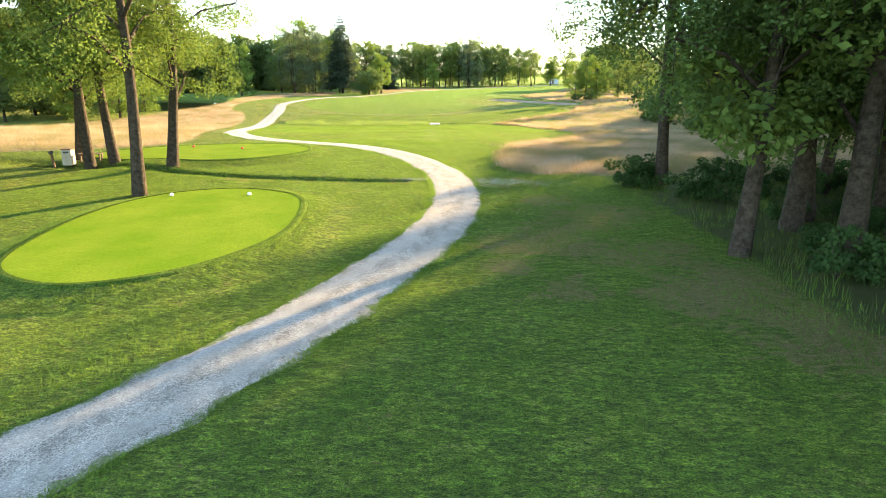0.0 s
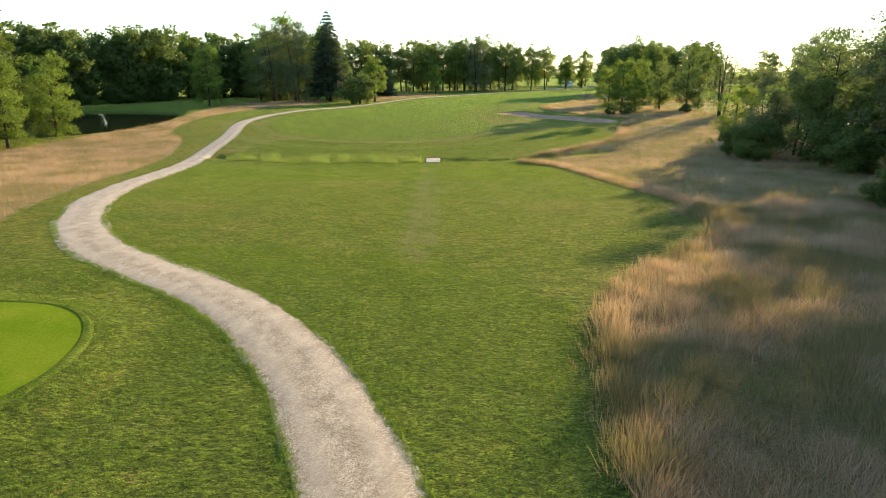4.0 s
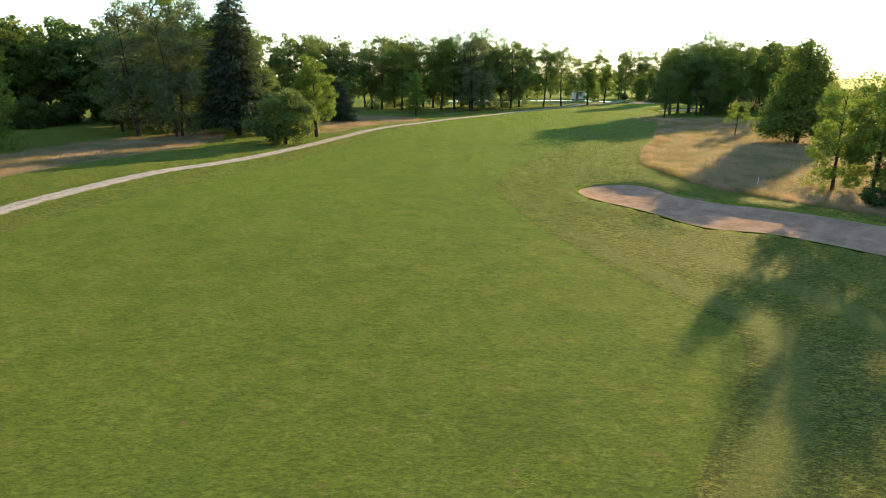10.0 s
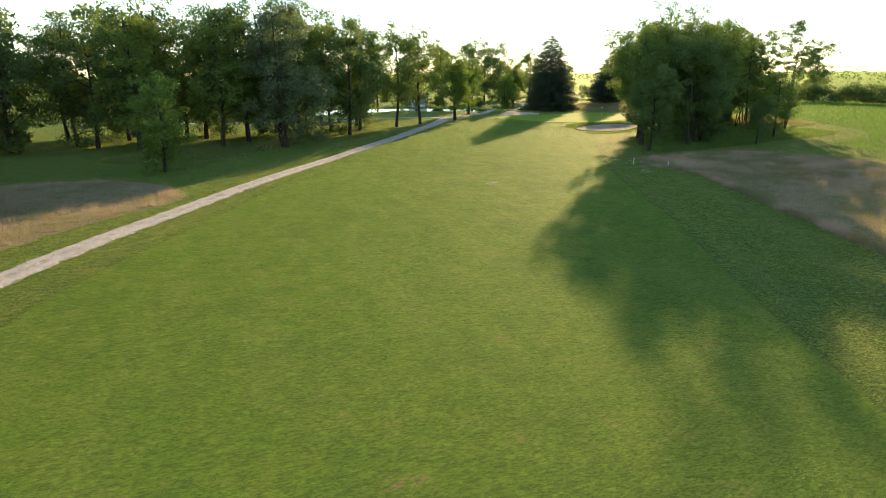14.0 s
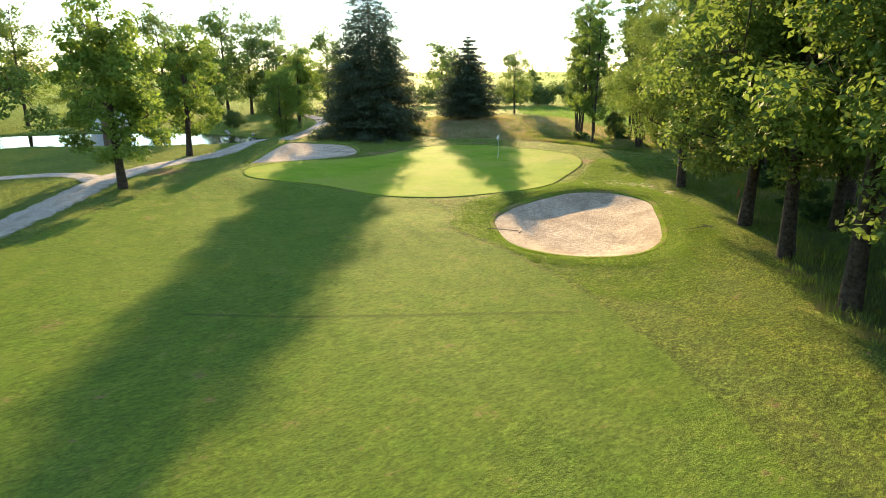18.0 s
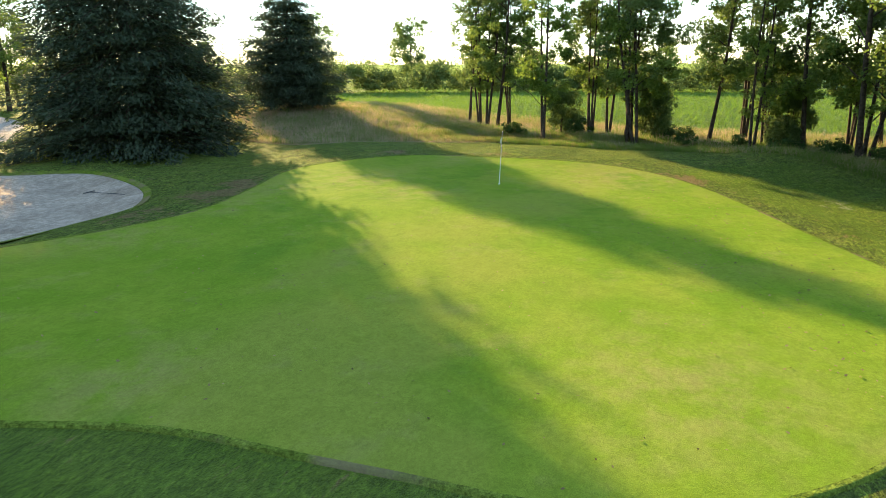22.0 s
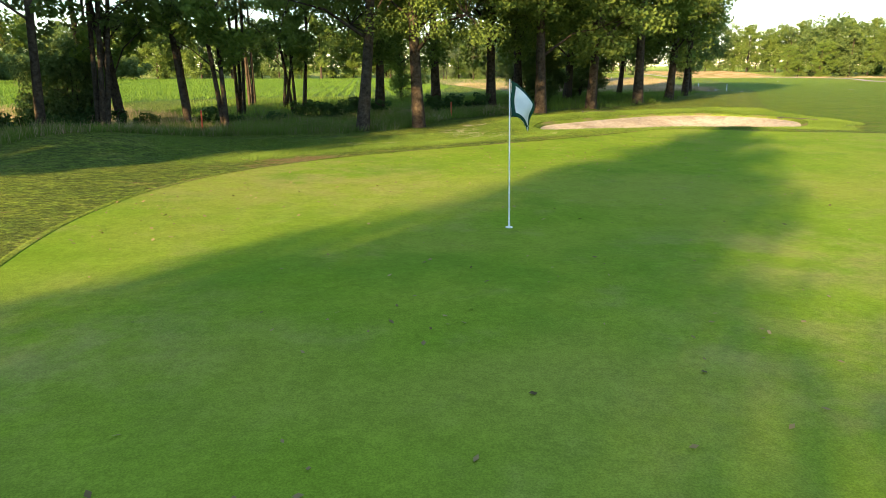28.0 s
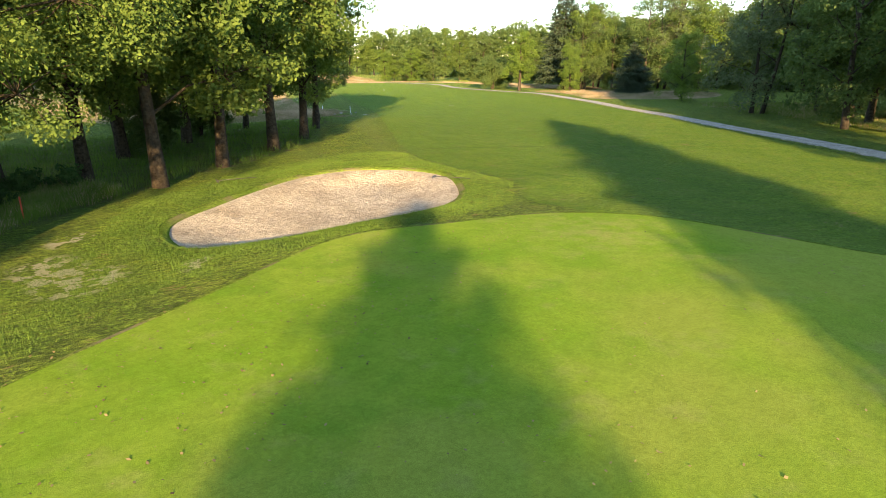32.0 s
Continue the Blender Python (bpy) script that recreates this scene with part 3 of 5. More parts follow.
# ---- the ground, one sheet to the horizon ----
def lines(lo, hi, step, far):
    core = list(np.arange(lo, hi + 0.01, step))
    out, s = [], step
    while hi + sum(out) < far:
        s *= 1.35
        out.append(s)
    up = list(hi + np.cumsum(out))
    low = list(lo - np.cumsum(out))[::-1]
    return np.array(low + core + up)


gx, gy = lines(-62, 116, 1.0, 2600), lines(-12, 330, 1.0, 2600)
gy = np.unique(np.round(np.r_[gy, np.arange(28.5, 35, 0.25), np.arange(88, 95, 0.33)], 3))
GX, GY = np.meshgrid(gx, gy)
GZ = land(GX, GY)
for P in (BUNKER_R, BUNKER_L, BUNKER_F):
    GZ = GZ - 0.3 * sstep(0.1, -0.7, area_dist(P, GX, GY))
gverts = np.stack([GX, GY, GZ], -1).reshape(-1, 3)
nx, ny = len(gx), len(gy)
idx = np.arange(nx * ny).reshape(ny, nx)
gfaces = np.stack([idx[:-1, :-1], idx[:-1, 1:], idx[1:, 1:], idx[1:, :-1]], -1).reshape(-1, 4)
gm = bpy.data.meshes.new("ground")
gm.from_pydata(gverts.tolist(), [], gfaces.tolist())
gm.materials.append(M["turf"])
gm.shade_smooth()


def ground_attr(name, values):
    a = gm.attributes.new(name, "FLOAT", "POINT")
    a.data.foreach_set("value", np.asarray(values, np.float32).ravel())


def blobs(spots):
    v = np.zeros_like(GX)
    for x, y, r in spots:
        v = np.maximum(v, np.exp(-((GX - x) ** 2 + (GY - y) ** 2) / r**2))
    return v


ground_attr("sd_fairway", area_dist(FAIRWAY, GX, GY))
ground_attr("sd_fescue", np.minimum.reduce([area_dist(P, GX, GY) for P in (FESCUE_R, FESCUE_L, FESCUE_G, FESCUE_M)]))
ground_attr("sd_field", area_dist(FIELD, GX, GY))
ground_attr("wood", sstep(1.0, -1.5, np.minimum(area_dist(WOOD_R, GX, GY), area_dist(WOOD_E, GX, GY))))
ground_attr("bare", blobs([(3.2, 18.4, 1.3), (4.4, 18.4, 1.6), (4.9, 20.3, 1.2), (2.7, 15.9, 0.8), (6.8, 17.4, 1.5), (6.6, 13.8, 1.3), (8.2, 15.3, 1.2), (4.0, 14.4, 0.8), (8.4, 12.0, 1.6), (9.5, 10.5, 1.6), (6.5, 22.5, 1.8), (5.5, 25, 1.4), (4.5, 29.3, 1.3), (3.4, 29.6, 1.1), (-0.3, 30.4, 0.7), (7.6, 13.5, 1.6), (-0.2, 86.5, 0.9), (0, 82, 0.7),
    (71.6, 283.0, 1.0), (74.2, 283.6, 0.9), (68.4, 282.6, 0.8), (83.6, 281.8, 0.8), (86.3, 277.5, 0.7), *[(-9 + i, 30.3 - 0.1 * i, 0.3) for i in range(9)], (42.5, 217, 1.0), (45.5, 222, 1.2), (54, 286.5, 1.6), (82, 268, 1.4), (72.5, 283.3, 0.8)]))
def cut(P):
    """Height of each ground point over a mowing line, in plan."""
    P = np.array(P)
    d = (GY - np.interp(GX, P[:, 0], P[:, 1])) * 0.72
    return np.where((GX > P[0, 0]) & (GX < P[-1, 0]), d, 16.0)


c1, c2 = cut([(17.5, 237.5), (19.2, 235.4), (22.3, 230.9), (26.5, 225.5), (33, 219.8), (36.2, 217.4), (40.5, 216.2)]), cut([(44, 255.5), (47.4, 252.2), (50.2, 250), (52.4, 248.5), (55.8, 246)])
ground_attr("cutline", np.where(np.abs(c1) < np.abs(c2), c1, c2))
ground_attr("sandy", blobs([(77.0, 258.6, 1.1), (75.9, 255.8, 0.9), (76.6, 260.3, 1.2), (73.9, 261.2, 0.55), (80.5, 262.3, 0.9), (25.2, 215.1, 0.5), (41.0, 214.6, 0.7), (41.6, 215.3, 0.5), (41.1, 216.6, 0.45), (42.8, 221.8, 0.6), (42.4, 220.6, 0.45), (47.6, 226.6, 0.7), (0.4, 84.6, 0.35), (0.2, 79.0, 0.3), (3.4, 29.7, 1.6)]))
ground_attr("dry_zone", 0.12 + 0.88 * sstep(42, 58, GY) * sstep(148, 118, GY))
ground_attr("track", np.exp(-(((GX - 0.4) / 0.9) ** 2)) * sstep(45, 55, GY) * sstep(91, 87, GY))
ground_attr("front", 0.25 + 0.75 * sstep(135, 118, GY))
ground = new("ground", gm)
tagged(ground, "mown golf course turf with dry rough and a green field", "ground", kind="structure")


# ---- sheets laid on the ground ----
def blob_sheet(name, P, mat, label, category, lift=0.03, rings=10, height=land):
    """A sheet within the outline P, following the ground."""
    c = P.mean(0)
    verts, faces, n = [], [], len(P)
    for r in range(rings, 0, -1):
        q = c + (P - c) * (r / rings)
        verts += [(x, y, z) for (x, y), z in zip(q, height(q[:, 0], q[:, 1]) + lift)]
    verts.append((*c, at_land(*c) + lift))
    for r in range(rings - 1):
        for i in range(n):
            a, b = r * n + i, r * n + (i + 1) % n
            faces.append((a, b, b + n, a + n))
    a = (rings - 1) * n
    faces += [(a + i, a + (i + 1) % n, len(verts) - 1) for i in range(n)]
    ob = new(name, mesh_from(name, verts, faces, mat, True))
    return tagged(ob, label, category, kind="structure")


def ring_strip(name, P, inner, outer, mat, parent=None, drop=0.0, lift=0.03):
    """A strip of turf round the outline P, from inner to outer metres outside it, with a lip that drops at the inner edge."""
    d = np.roll(P, -1, 0) - np.roll(P, 1, 0)
    nrm = np.stack([d[:, 1], -d[:, 0]], -1) / np.hypot(d[:, 0], d[:, 1])[:, None]
    if area_dist(P, *(P[:1] + nrm[:1] * 0.05).T)[0] < 0:
        nrm = -nrm
    steps = np.linspace(inner, outer, 5)
    verts, faces, n = [], [], len(P)
    if drop:
        q = P + nrm * inner
        verts += [(x, y, z - drop) for (x, y), z in zip(q, land(q[:, 0], q[:, 1]))]
    for i, s in enumerate(steps):
        q = P + nrm * s
        up = lift if i < 4 else -0.02
        verts += [(x, y, z + up) for (x, y), z in zip(q, land(q[:, 0], q[:, 1]))]
    for r in range(len(verts) // n - 1):
        for i in range(n):
            a, b = r * n + i, r * n + (i + 1) % n
            faces.append((a, b, b + n, a + n))
    me = mesh_from(name, verts, faces, mat, True)
    return child(name, me, parent) if parent else new(name, me)


def ribbon(name, P, width, mat, label, category, lift=0.035, across=6, ragged=0.0):
    """A strip of ground cover along the line P."""
    rnd = np.random.RandomState(5)
    d = np.gradient(P, axis=0)
    nrm = np.stack([d[:, 1], -d[:, 0]], -1) / np.hypot(d[:, 0], d[:, 1])[:, None]
    w = width(P) if callable(width) else np.full(len(P), width)
    verts, faces = [], []
    for i, (p, v) in enumerate(zip(P, nrm)):
        for j in range(across + 1):
            s = (j / across - 0.5) * w[i]
            if j in (0, across):
                s += rnd.uniform(-ragged, ragged) + 0.08 * math.sin(1.7 * p[0] + 2.3 * p[1] + 3 * j)
            q = p + v * s
            crown = 0.02 * (1 - (2 * j / across - 1) ** 2)
            verts.append([q[0], q[1], crown - (0.03 if j in (0, across) else 0)])
    V = np.array(verts)
    V[:, 2] += land(V[:, 0], V[:, 1]) + lift
    m = across + 1
    for i in range(len(P) - 1):
        for j in range(across):
            a = i * m + j
            faces.append((a, a + 1, a + m + 1, a + m))
    ob = new(name, mesh_from(name, V.tolist(), faces, mat, True))
    a = ob.data.attributes.new("across", "FLOAT", "POINT")
    a.data.foreach_set("value", np.tile(np.linspace(-1, 1, m), len(P)).astype(np.float32))
    return tagged(ob, label, category, kind="structure")


def densify(P, step=0.5):
    seg = np.hypot(*np.diff(P, axis=0).T)
    s = np.r_[0, np.cumsum(seg)]
    t = np.arange(0, s[-1], step)
    return np.stack([np.interp(t, s, P[:, 0]), np.interp(t, s, P[:, 1])], -1)


cart_path = ribbon("cart_path", densify(CART), lambda P: np.interp(P[:, 1], [0, 45, 56, 70, 160, 240, 280, 330], [2.0, 2.1, 2.5, 2.2, 1.9, 1.7, 2.4, 2.2]), M["gravel"], "pale grey gravel cart path winding along the golf hole", "path", ragged=0.06)
cart_spur = ribbon("cart_path_branch", densify(SPUR), 1.9, M["gravel"], "pale gravel path branching off towards the pond", "path", lift=0.04, ragged=0.06)
tee_a = blob_sheet("tee_1", TEE_A, M["tee"], "oval closely mown bright green tee", "tee")
tee_b = blob_sheet("tee_2", TEE_B, M["tee"], "oval closely mown green tee with a dark edge", "tee")
for tee, P in ((tee_a, TEE_A), (tee_b, TEE_B)):
    # dark strip paints the shadow line along the tee's edge
    ring_strip("tee_edge", P, 0.0, 0.22, M["edge"], tee, lift=0.045)
green = blob_sheet("putting_green", GREEN, M["green"], "closely mown yellow-green putting green", "putting green", rings=16)
gv = np.array([v.co[:2] for v in green.data.vertices])
worn = np.zeros(len(gv))
for x, y, r in ((81.6, 270.4, 2.6), (83.6, 278.3, 1.5), (76.6, 279.8, 2.0), (75.5, 276.6, 1.6), (73.4, 282.0, 1.6), (70.5, 281.3, 1.4), (66, 281.6, 1.5), (64, 266, 2.0), (60.6, 274, 1.2)):
    worn = np.maximum(worn, np.exp(-((gv[:, 0] - x) ** 2 + (gv[:, 1] - y) ** 2) / r**2))
green.data.attributes.new("worn", "FLOAT", "POINT").data.foreach_set("value", worn.astype(np.float32))
ring_strip("green_fringe", GREEN, 0.0, 0.13, M["fringe"], green, lift=0.036)
for nm, P, lab in (("bunker_1", BUNKER_F, "long kidney-shaped bunker of brown sand beside the fairway"), ("bunker_2", BUNKER_R, "oval bunker of raked pale sand beside the green"), ("bunker_3", BUNKER_L, "shallow sand bunker behind the green")):
    bk = blob_sheet(nm, P, M["sand_brown" if nm == "bunker_1" else "sand"], lab, "bunker", lift=0.0, rings=12)
    ring_strip("turf_lip", P, -0.05, 0.25, M["fringe"], bk, drop=0.12, lift=0.035)


def pond(name, P, z, label):
    c = P.mean(0)
    verts = [(x, y, z) for x, y in c + (P - c) * 1.02] + [(*c, z)]
    n = len(P)
    ob = new(name, mesh_from(name, verts, [(i, (i + 1) % n, n) for i in range(n)], M["water"]))
    return tagged(ob, label, "water", kind="structure")


pond("water_1", POND_A, at_land(-40.5, 124) - 0.55, "dark still pond behind the dry rough")
pond("water_2", POND_B, -0.5, "bright reflecting pond with a stony bank")


# ---- trees ----
def crown_quads(rnd, centres, radii, n, leaf):
    """n leaves spread over clumps round the centres."""
    centres, radii = np.array(centres), np.array(radii)
    w = radii**2 / (radii**2).sum()
    pick = rnd.choice(len(centres), n, p=w)
    d = rnd.normal(size=(n, 3))
    d /= np.linalg.norm(d, axis=1)[:, None]
    r = rnd.uniform(0.25, 1.0, n) ** 0.5
    pos = centres[pick] + d * (radii[pick] * r)[:, None] * (1, 1, 0.75)
    nrm = d * 0.6 + rnd.normal(size=(n, 3)) * 0.55 + (0, 0, 0.55)
    nrm /= np.linalg.norm(nrm, axis=1)[:, None]
    u = np.cross(nrm, rnd.normal(size=(n, 3)))
    u /= np.linalg.norm(u, axis=1)[:, None] + 1e-9
    v = np.cross(nrm, u)
    s = (leaf * rnd.uniform(0.6, 1.35, n))[:, None]
    return np.stack([pos + u * s, pos + v * s * 0.55, pos - u * s, pos - v * s * 0.55], 1)


def broadleaf(name, seed, h, base, cr, leaves, leaf, mat, trunk_r, clumps=46, lean=0.0, shape="round", stems=1, twigs=True, clump=1.0):
    """A broadleaved tree: trunk with limbs, and a crown of leaf clumps. Stands at the origin."""
    rnd = np.random.RandomState(seed)
    verts, faces, cen, rad = [], [], [], []
    mid, half = (base + h) / 2, (h - base) / 2
    tips = []
    for s in range(stems):
        a = rnd.uniform(0, 6.28)
        off = Vector((math.cos(a), math.sin(a), 0)) * (0 if stems == 1 else rnd.uniform(0.3, 1.0) * cr * 0.35)
        foot = off * 0.45
        pts, top = [], h * rnd.uniform(0.82, 0.93)
        bend = Vector((rnd.uniform(-1, 1), rnd.uniform(-1, 1), 0)) * 0.03 * h
        for i in range(8):
            t = i / 7
            pts.append(foot + off * t * 1.2 + Vector((lean * h * t, 0, top * t)) + bend * math.sin(t * 3.1))
        r0 = trunk_r / stems**0.4
        radii = [r0 * (1.45 if i == 0 else 1.05 * (1 - i / 7) ** 0.8 + 0.1) for i in range(8)]
        pts[0].z = -0.35
        tube(verts, faces, pts, radii, 8)
        tips.append(pts)
    lv, lf = [], []
    count = {"round": 15, "tall": 17}.get(shape, 0)
    lobes = []
    for i in range(count):
        z = -0.95 + 1.86 * (i + rnd.uniform(0.1, 0.9)) / count
        if shape == "round":
            ring = math.sqrt(max(0.12 if z > 0 else 0.45, 1 - z * z))
        else:
            ring = (1 - 0.5 * (z + 1) / 2) * math.sqrt(max(0.1, 1 - z**4))
        a = 2.4 * i + rnd.uniform(-0.6, 0.6)
        q = rnd.uniform(0.35, 0.85) * ring * cr
        size = cr * rnd.uniform(0.36, 0.6)
        lobes.append((Vector((math.cos(a) * q + lean * mid, math.sin(a) * q, mid + z * half * 0.88)), size, min(size * 0.9, half * 0.5)))
    for c in range(clumps):
        if lobes:
            mid_p, size, high = lobes[rnd.randint(0, count)]
            d = Vector(rnd.normal(size=3)).normalized() * rnd.uniform(0.3, 1.0)
            p = mid_p + Vector((d.x * size, d.y * size, d.z * high))
            p.z = max(p.z, base * 0.9 + 0.3)
        else:
            z = 0.95 - 1.9 * math.sqrt(rnd.uniform(0, 1))
            ring = max(0.08, 1 - (z + 1) / 2) ** 0.75
            a, q = rnd.uniform(0, 6.28), rnd.uniform(0.25, 1.0) ** 0.5
            p = Vector((math.cos(a) * ring * cr * q, math.sin(a) * ring * cr * q, mid + z * half * 0.9 + rnd.uniform(-0.3, 0.3)))
        cen.append(tuple(p))
        rad.append(cr * rnd.uniform(0.17, 0.34) * clump * (0.85 if shape == "cone" else 1))
        if twigs and lobes:
            tube(lv, lf, [mid_p, mid_p.lerp(p, 0.6) + Vector((0, 0, 0.03 * cr)), p], [trunk_r * 0.1, trunk_r * 0.07, 0.008], 4)
        elif twigs:
            tube(lv, lf, [(0, 0, max(0.3, p.z - 0.6)), p], [trunk_r * 0.14, 0.01], 4)
    for i, (p, size, high) in enumerate(lobes if twigs else ()):
        path = tips[i % stems]
        zz = max(base * 0.7, p.z - rnd.uniform(0.25, 0.6) * math.hypot(p.x, p.y) - 0.4)
        t = min(0.97, max(0.12, zz / (path[-1].z + 0.01))) * 7
        j = min(6, int(t))
        foot = path[j].lerp(path[j + 1], t - j)
        m = foot.lerp(p, 0.5) + Vector((rnd.uniform(-0.06, 0.06) * cr, rnd.uniform(-0.06, 0.06) * cr, 0.07 * cr))
        rr = trunk_r * rnd.uniform(0.26, 0.42) / stems**0.3
        tube(lv, lf, [foot, m, p], [rr, rr * 0.65, rr * 0.3], 6)
    root = new(name)
    me = mesh_from("trunk", verts, faces, M["bark"], True)
    child("trunk", me, root, "rough grey-brown bark")
    if lv:
        tagged(child("branchwork", mesh_from("branchwork", lv, lf, M["bark"], True), root), kind="stuff")
    child("crown", quads_mesh("crown", crown_quads(rnd, cen, rad, leaves, leaf), M[mat]), root)
    return root


def conifer(name, seed, h, cr, leaves, leaf, base=0.6, trunk_r=0.3, tiers=20, tiered=False, power=0.85):
    """A spruce or cedar: straight trunk, whorls of drooping boughs clad with needle sprays."""
    rnd = np.random.RandomState(seed)
    verts, faces = [], []
    tube(verts, faces, [(0, 0, -0.35), (0, 0, h * 0.5), (0, 0, h * 0.98)], [trunk_r * 1.2, trunk_r * 0.6, 0.03], 8)
    P, U = [], []
    for i in range(tiers):
        t = (i + 0.5) / tiers
        z = base + (h - base) * t
        reach = cr * (1 - t) ** power * rnd.uniform(0.85, 1.12) + 0.25
        if tiered and i % 2:
            reach *= 0.6
        n = max(5, int(15 * (1 - t) + 5))
        for b in range(n):
            a = 6.28 * b / n + rnd.uniform(-0.25, 0.25)
            L = reach * rnd.uniform(0.74, 1.1)
            drop = L * rnd.uniform(0.12, 0.34) * (0.5 if tiered else 1)
            tip = Vector((math.cos(a) * L, math.sin(a) * L, z - drop))
            rise = Vector((math.cos(a) * L * 0.55, math.sin(a) * L * 0.55, z - drop * 0.3))
            tube(verts, faces, [(0, 0, z), rise, tip], [0.05 * (1 - t) + 0.02, 0.03, 0.01], 4)
            m = max(6, int(leaves * L / (cr * tiers * 9)))
            s = rnd.uniform(0.15, 1.0, m) ** 0.7
            q = np.outer(s, np.array(tip) - (0, 0, z)) + (0, 0, z)
            spread = (0.36 * (1 - s) + 0.16)[:, None] * min(1.9, L * 0.55 + 0.15)
            q = q + rnd.normal(size=(m, 3)) * spread * (1, 1, 0.45)
            P.append(q)
            U.append(np.tile([math.cos(a), math.sin(a), -0.35], (m, 1)))
    P, U = np.concatenate(P), np.concatenate(U)
    n = len(P)
    u = U + rnd.normal(size=(n, 3)) * 0.45
    u /= np.linalg.norm(u, axis=1)[:, None]
    v = np.cross(u, rnd.normal(size=(n, 3)) * 0.5 + (0, 0, 1))
    v /= np.linalg.norm(v, axis=1)[:, None]
    s = (leaf * rnd.uniform(0.6, 1.4, n))[:, None]
    quads = np.stack([P + u * s, P + v * s * 0.3, P - u * s, P - v * s * 0.3], 1)
    root = new(name)
    child("trunk", mesh_from("trunk", verts, faces, M["bark"], True), root)
    child("crown", quads_mesh("crown", quads, M["needle"]), root)
    return root


ARCHE = {}
ARCHE["oak_a"] = broadleaf("oak_tree", 11, 15.5, 3.2, 5.8, 26000, 0.12, "oak", 0.27, 150, clump=0.64)
ARCHE["oak_b"] = broadleaf("oak_tree", 12, 16.5, 3.6, 6.2, 26000, 0.125, "oak", 0.28, 156, clump=0.64)
ARCHE["oak_c"] = broadleaf("oak_tree", 13, 15, 2.6, 5.8, 26000, 0.12, "deep", 0.23, 150, clump=0.64)
ARCHE["near"] = broadleaf("spreading_oak", 14, 15.5, 3.3, 5.6, 64000, 0.062, "oak", 0.24, 170, lean=0.02, clump=0.6)
ARCHE["high"] = broadleaf("high_oak", 15, 16.5, 5.0, 5.4, 48000, 0.068, "oak", 0.24, 150, lean=0.02, clump=0.66)
# much like the near oak, with leaves darkened to a backlit silhouette
ARCHE["dark"] = broadleaf("backlit_oak", 14, 15.5, 4.0, 5.6, 56000, 0.062, "shade", 0.24, 170, lean=0.02, clump=0.58)
ARCHE["mid_a"] = broadleaf("broadleaf_tree", 21, 22, 4.0, 6.6, 14000, 0.18, "oak", 0.28, 160, shape="tall", clump=0.62)
ARCHE["mid_b"] = broadleaf("broadleaf_tree", 22, 22, 0.8, 7.6, 15000, 0.2, "deep", 0.3, 170, clump=0.64)
ARCHE["mid_c"] = broadleaf("broadleaf_tree", 23, 17.5, 0.5, 6.3, 15000, 0.17, "bright", 0.25, 160, clump=0.66)
ARCHE["mid_d"] = broadleaf("broadleaf_tree", 24, 20.5, 0.6, 6.0, 14000, 0.17, "grey", 0.26, 150, shape="tall", stems=2, clump=0.75)
ARCHE["slim_a"] = broadleaf("slender_tree", 31, 17, 3.0, 3.0, 10000, 0.1, "oak", 0.115, 120, lean=0.03, shape="tall", clump=0.58)
ARCHE["slim_b"] = broadleaf("slender_tree", 32, 16, 1.8, 3.1, 10500, 0.1, "deep", 0.12, 120, shape="tall", stems=3, clump=0.56)
ARCHE["slim_c"] = broadleaf("slender_tree", 33, 16.5, 1.6, 2.8, 10000, 0.1, "bright", 0.11, 120, lean=-0.05, shape="tall", stems=2, clump=0.56)
ARCHE["bush"] = broadleaf("round_shrub", 41, 5.0, 0.1, 2.7, 15000, 0.12, "deep", 0.12, 70, stems=3, clump=1.25)
ARCHE["low"] = broadleaf("undergrowth_shrub", 42, 1.4, 0.05, 1.2, 1500, 0.085, "ivy", 0.03, 18, stems=3)
ARCHE["sapling"] = broadleaf("young_tree", 43, 5.6, 1.6, 2.2, 1400, 0.12, "bright", 0.1, 22)
ARCHE["lime"] = broadleaf("young_lime_tree", 44, 9.5, 1.6, 3.0, 15000, 0.11, "bright", 0.2, 120, shape="tall", clump=0.75)
ARCHE["pyramid"] = broadleaf("conical_tree", 45, 15.5, 0.1, 5.2, 22000, 0.2, "oak", 0.28, 260, shape="cone", clump=1.15)
ARCHE["bare"] = broadleaf("half_bare_willow", 46, 11, 2.0, 4.2, 1500, 0.16, "grey", 0.25, 60, stems=4, shape="round")
ARCHE["far_a"] = broadleaf("woodland_tree", 51, 18, 0.8, 6.2, 6500, 0.34, "oak", 0.28, 110, twigs=False, clump=0.8)
ARCHE["far_b"] = broadleaf("woodland_tree", 52, 18, 0.2, 7.0, 6500, 0.36, "deep", 0.28, 110, twigs=False, clump=0.8)
ARCHE["spruce"] = conifer("spruce_tree", 61, 16.5, 6.0, 140000, 0.14, tiers=34, power=0.58)
ARCHE["cedar"] = conifer("conifer_tree", 62, 9.2, 4.1, 80000, 0.13, tiers=22, tiered=True, power=0.7)
ARCHE["pine"] = conifer("pine_tree", 63, 18.5, 4.6, 20000, 0.32, base=2.0, tiers=26, power=0.7)
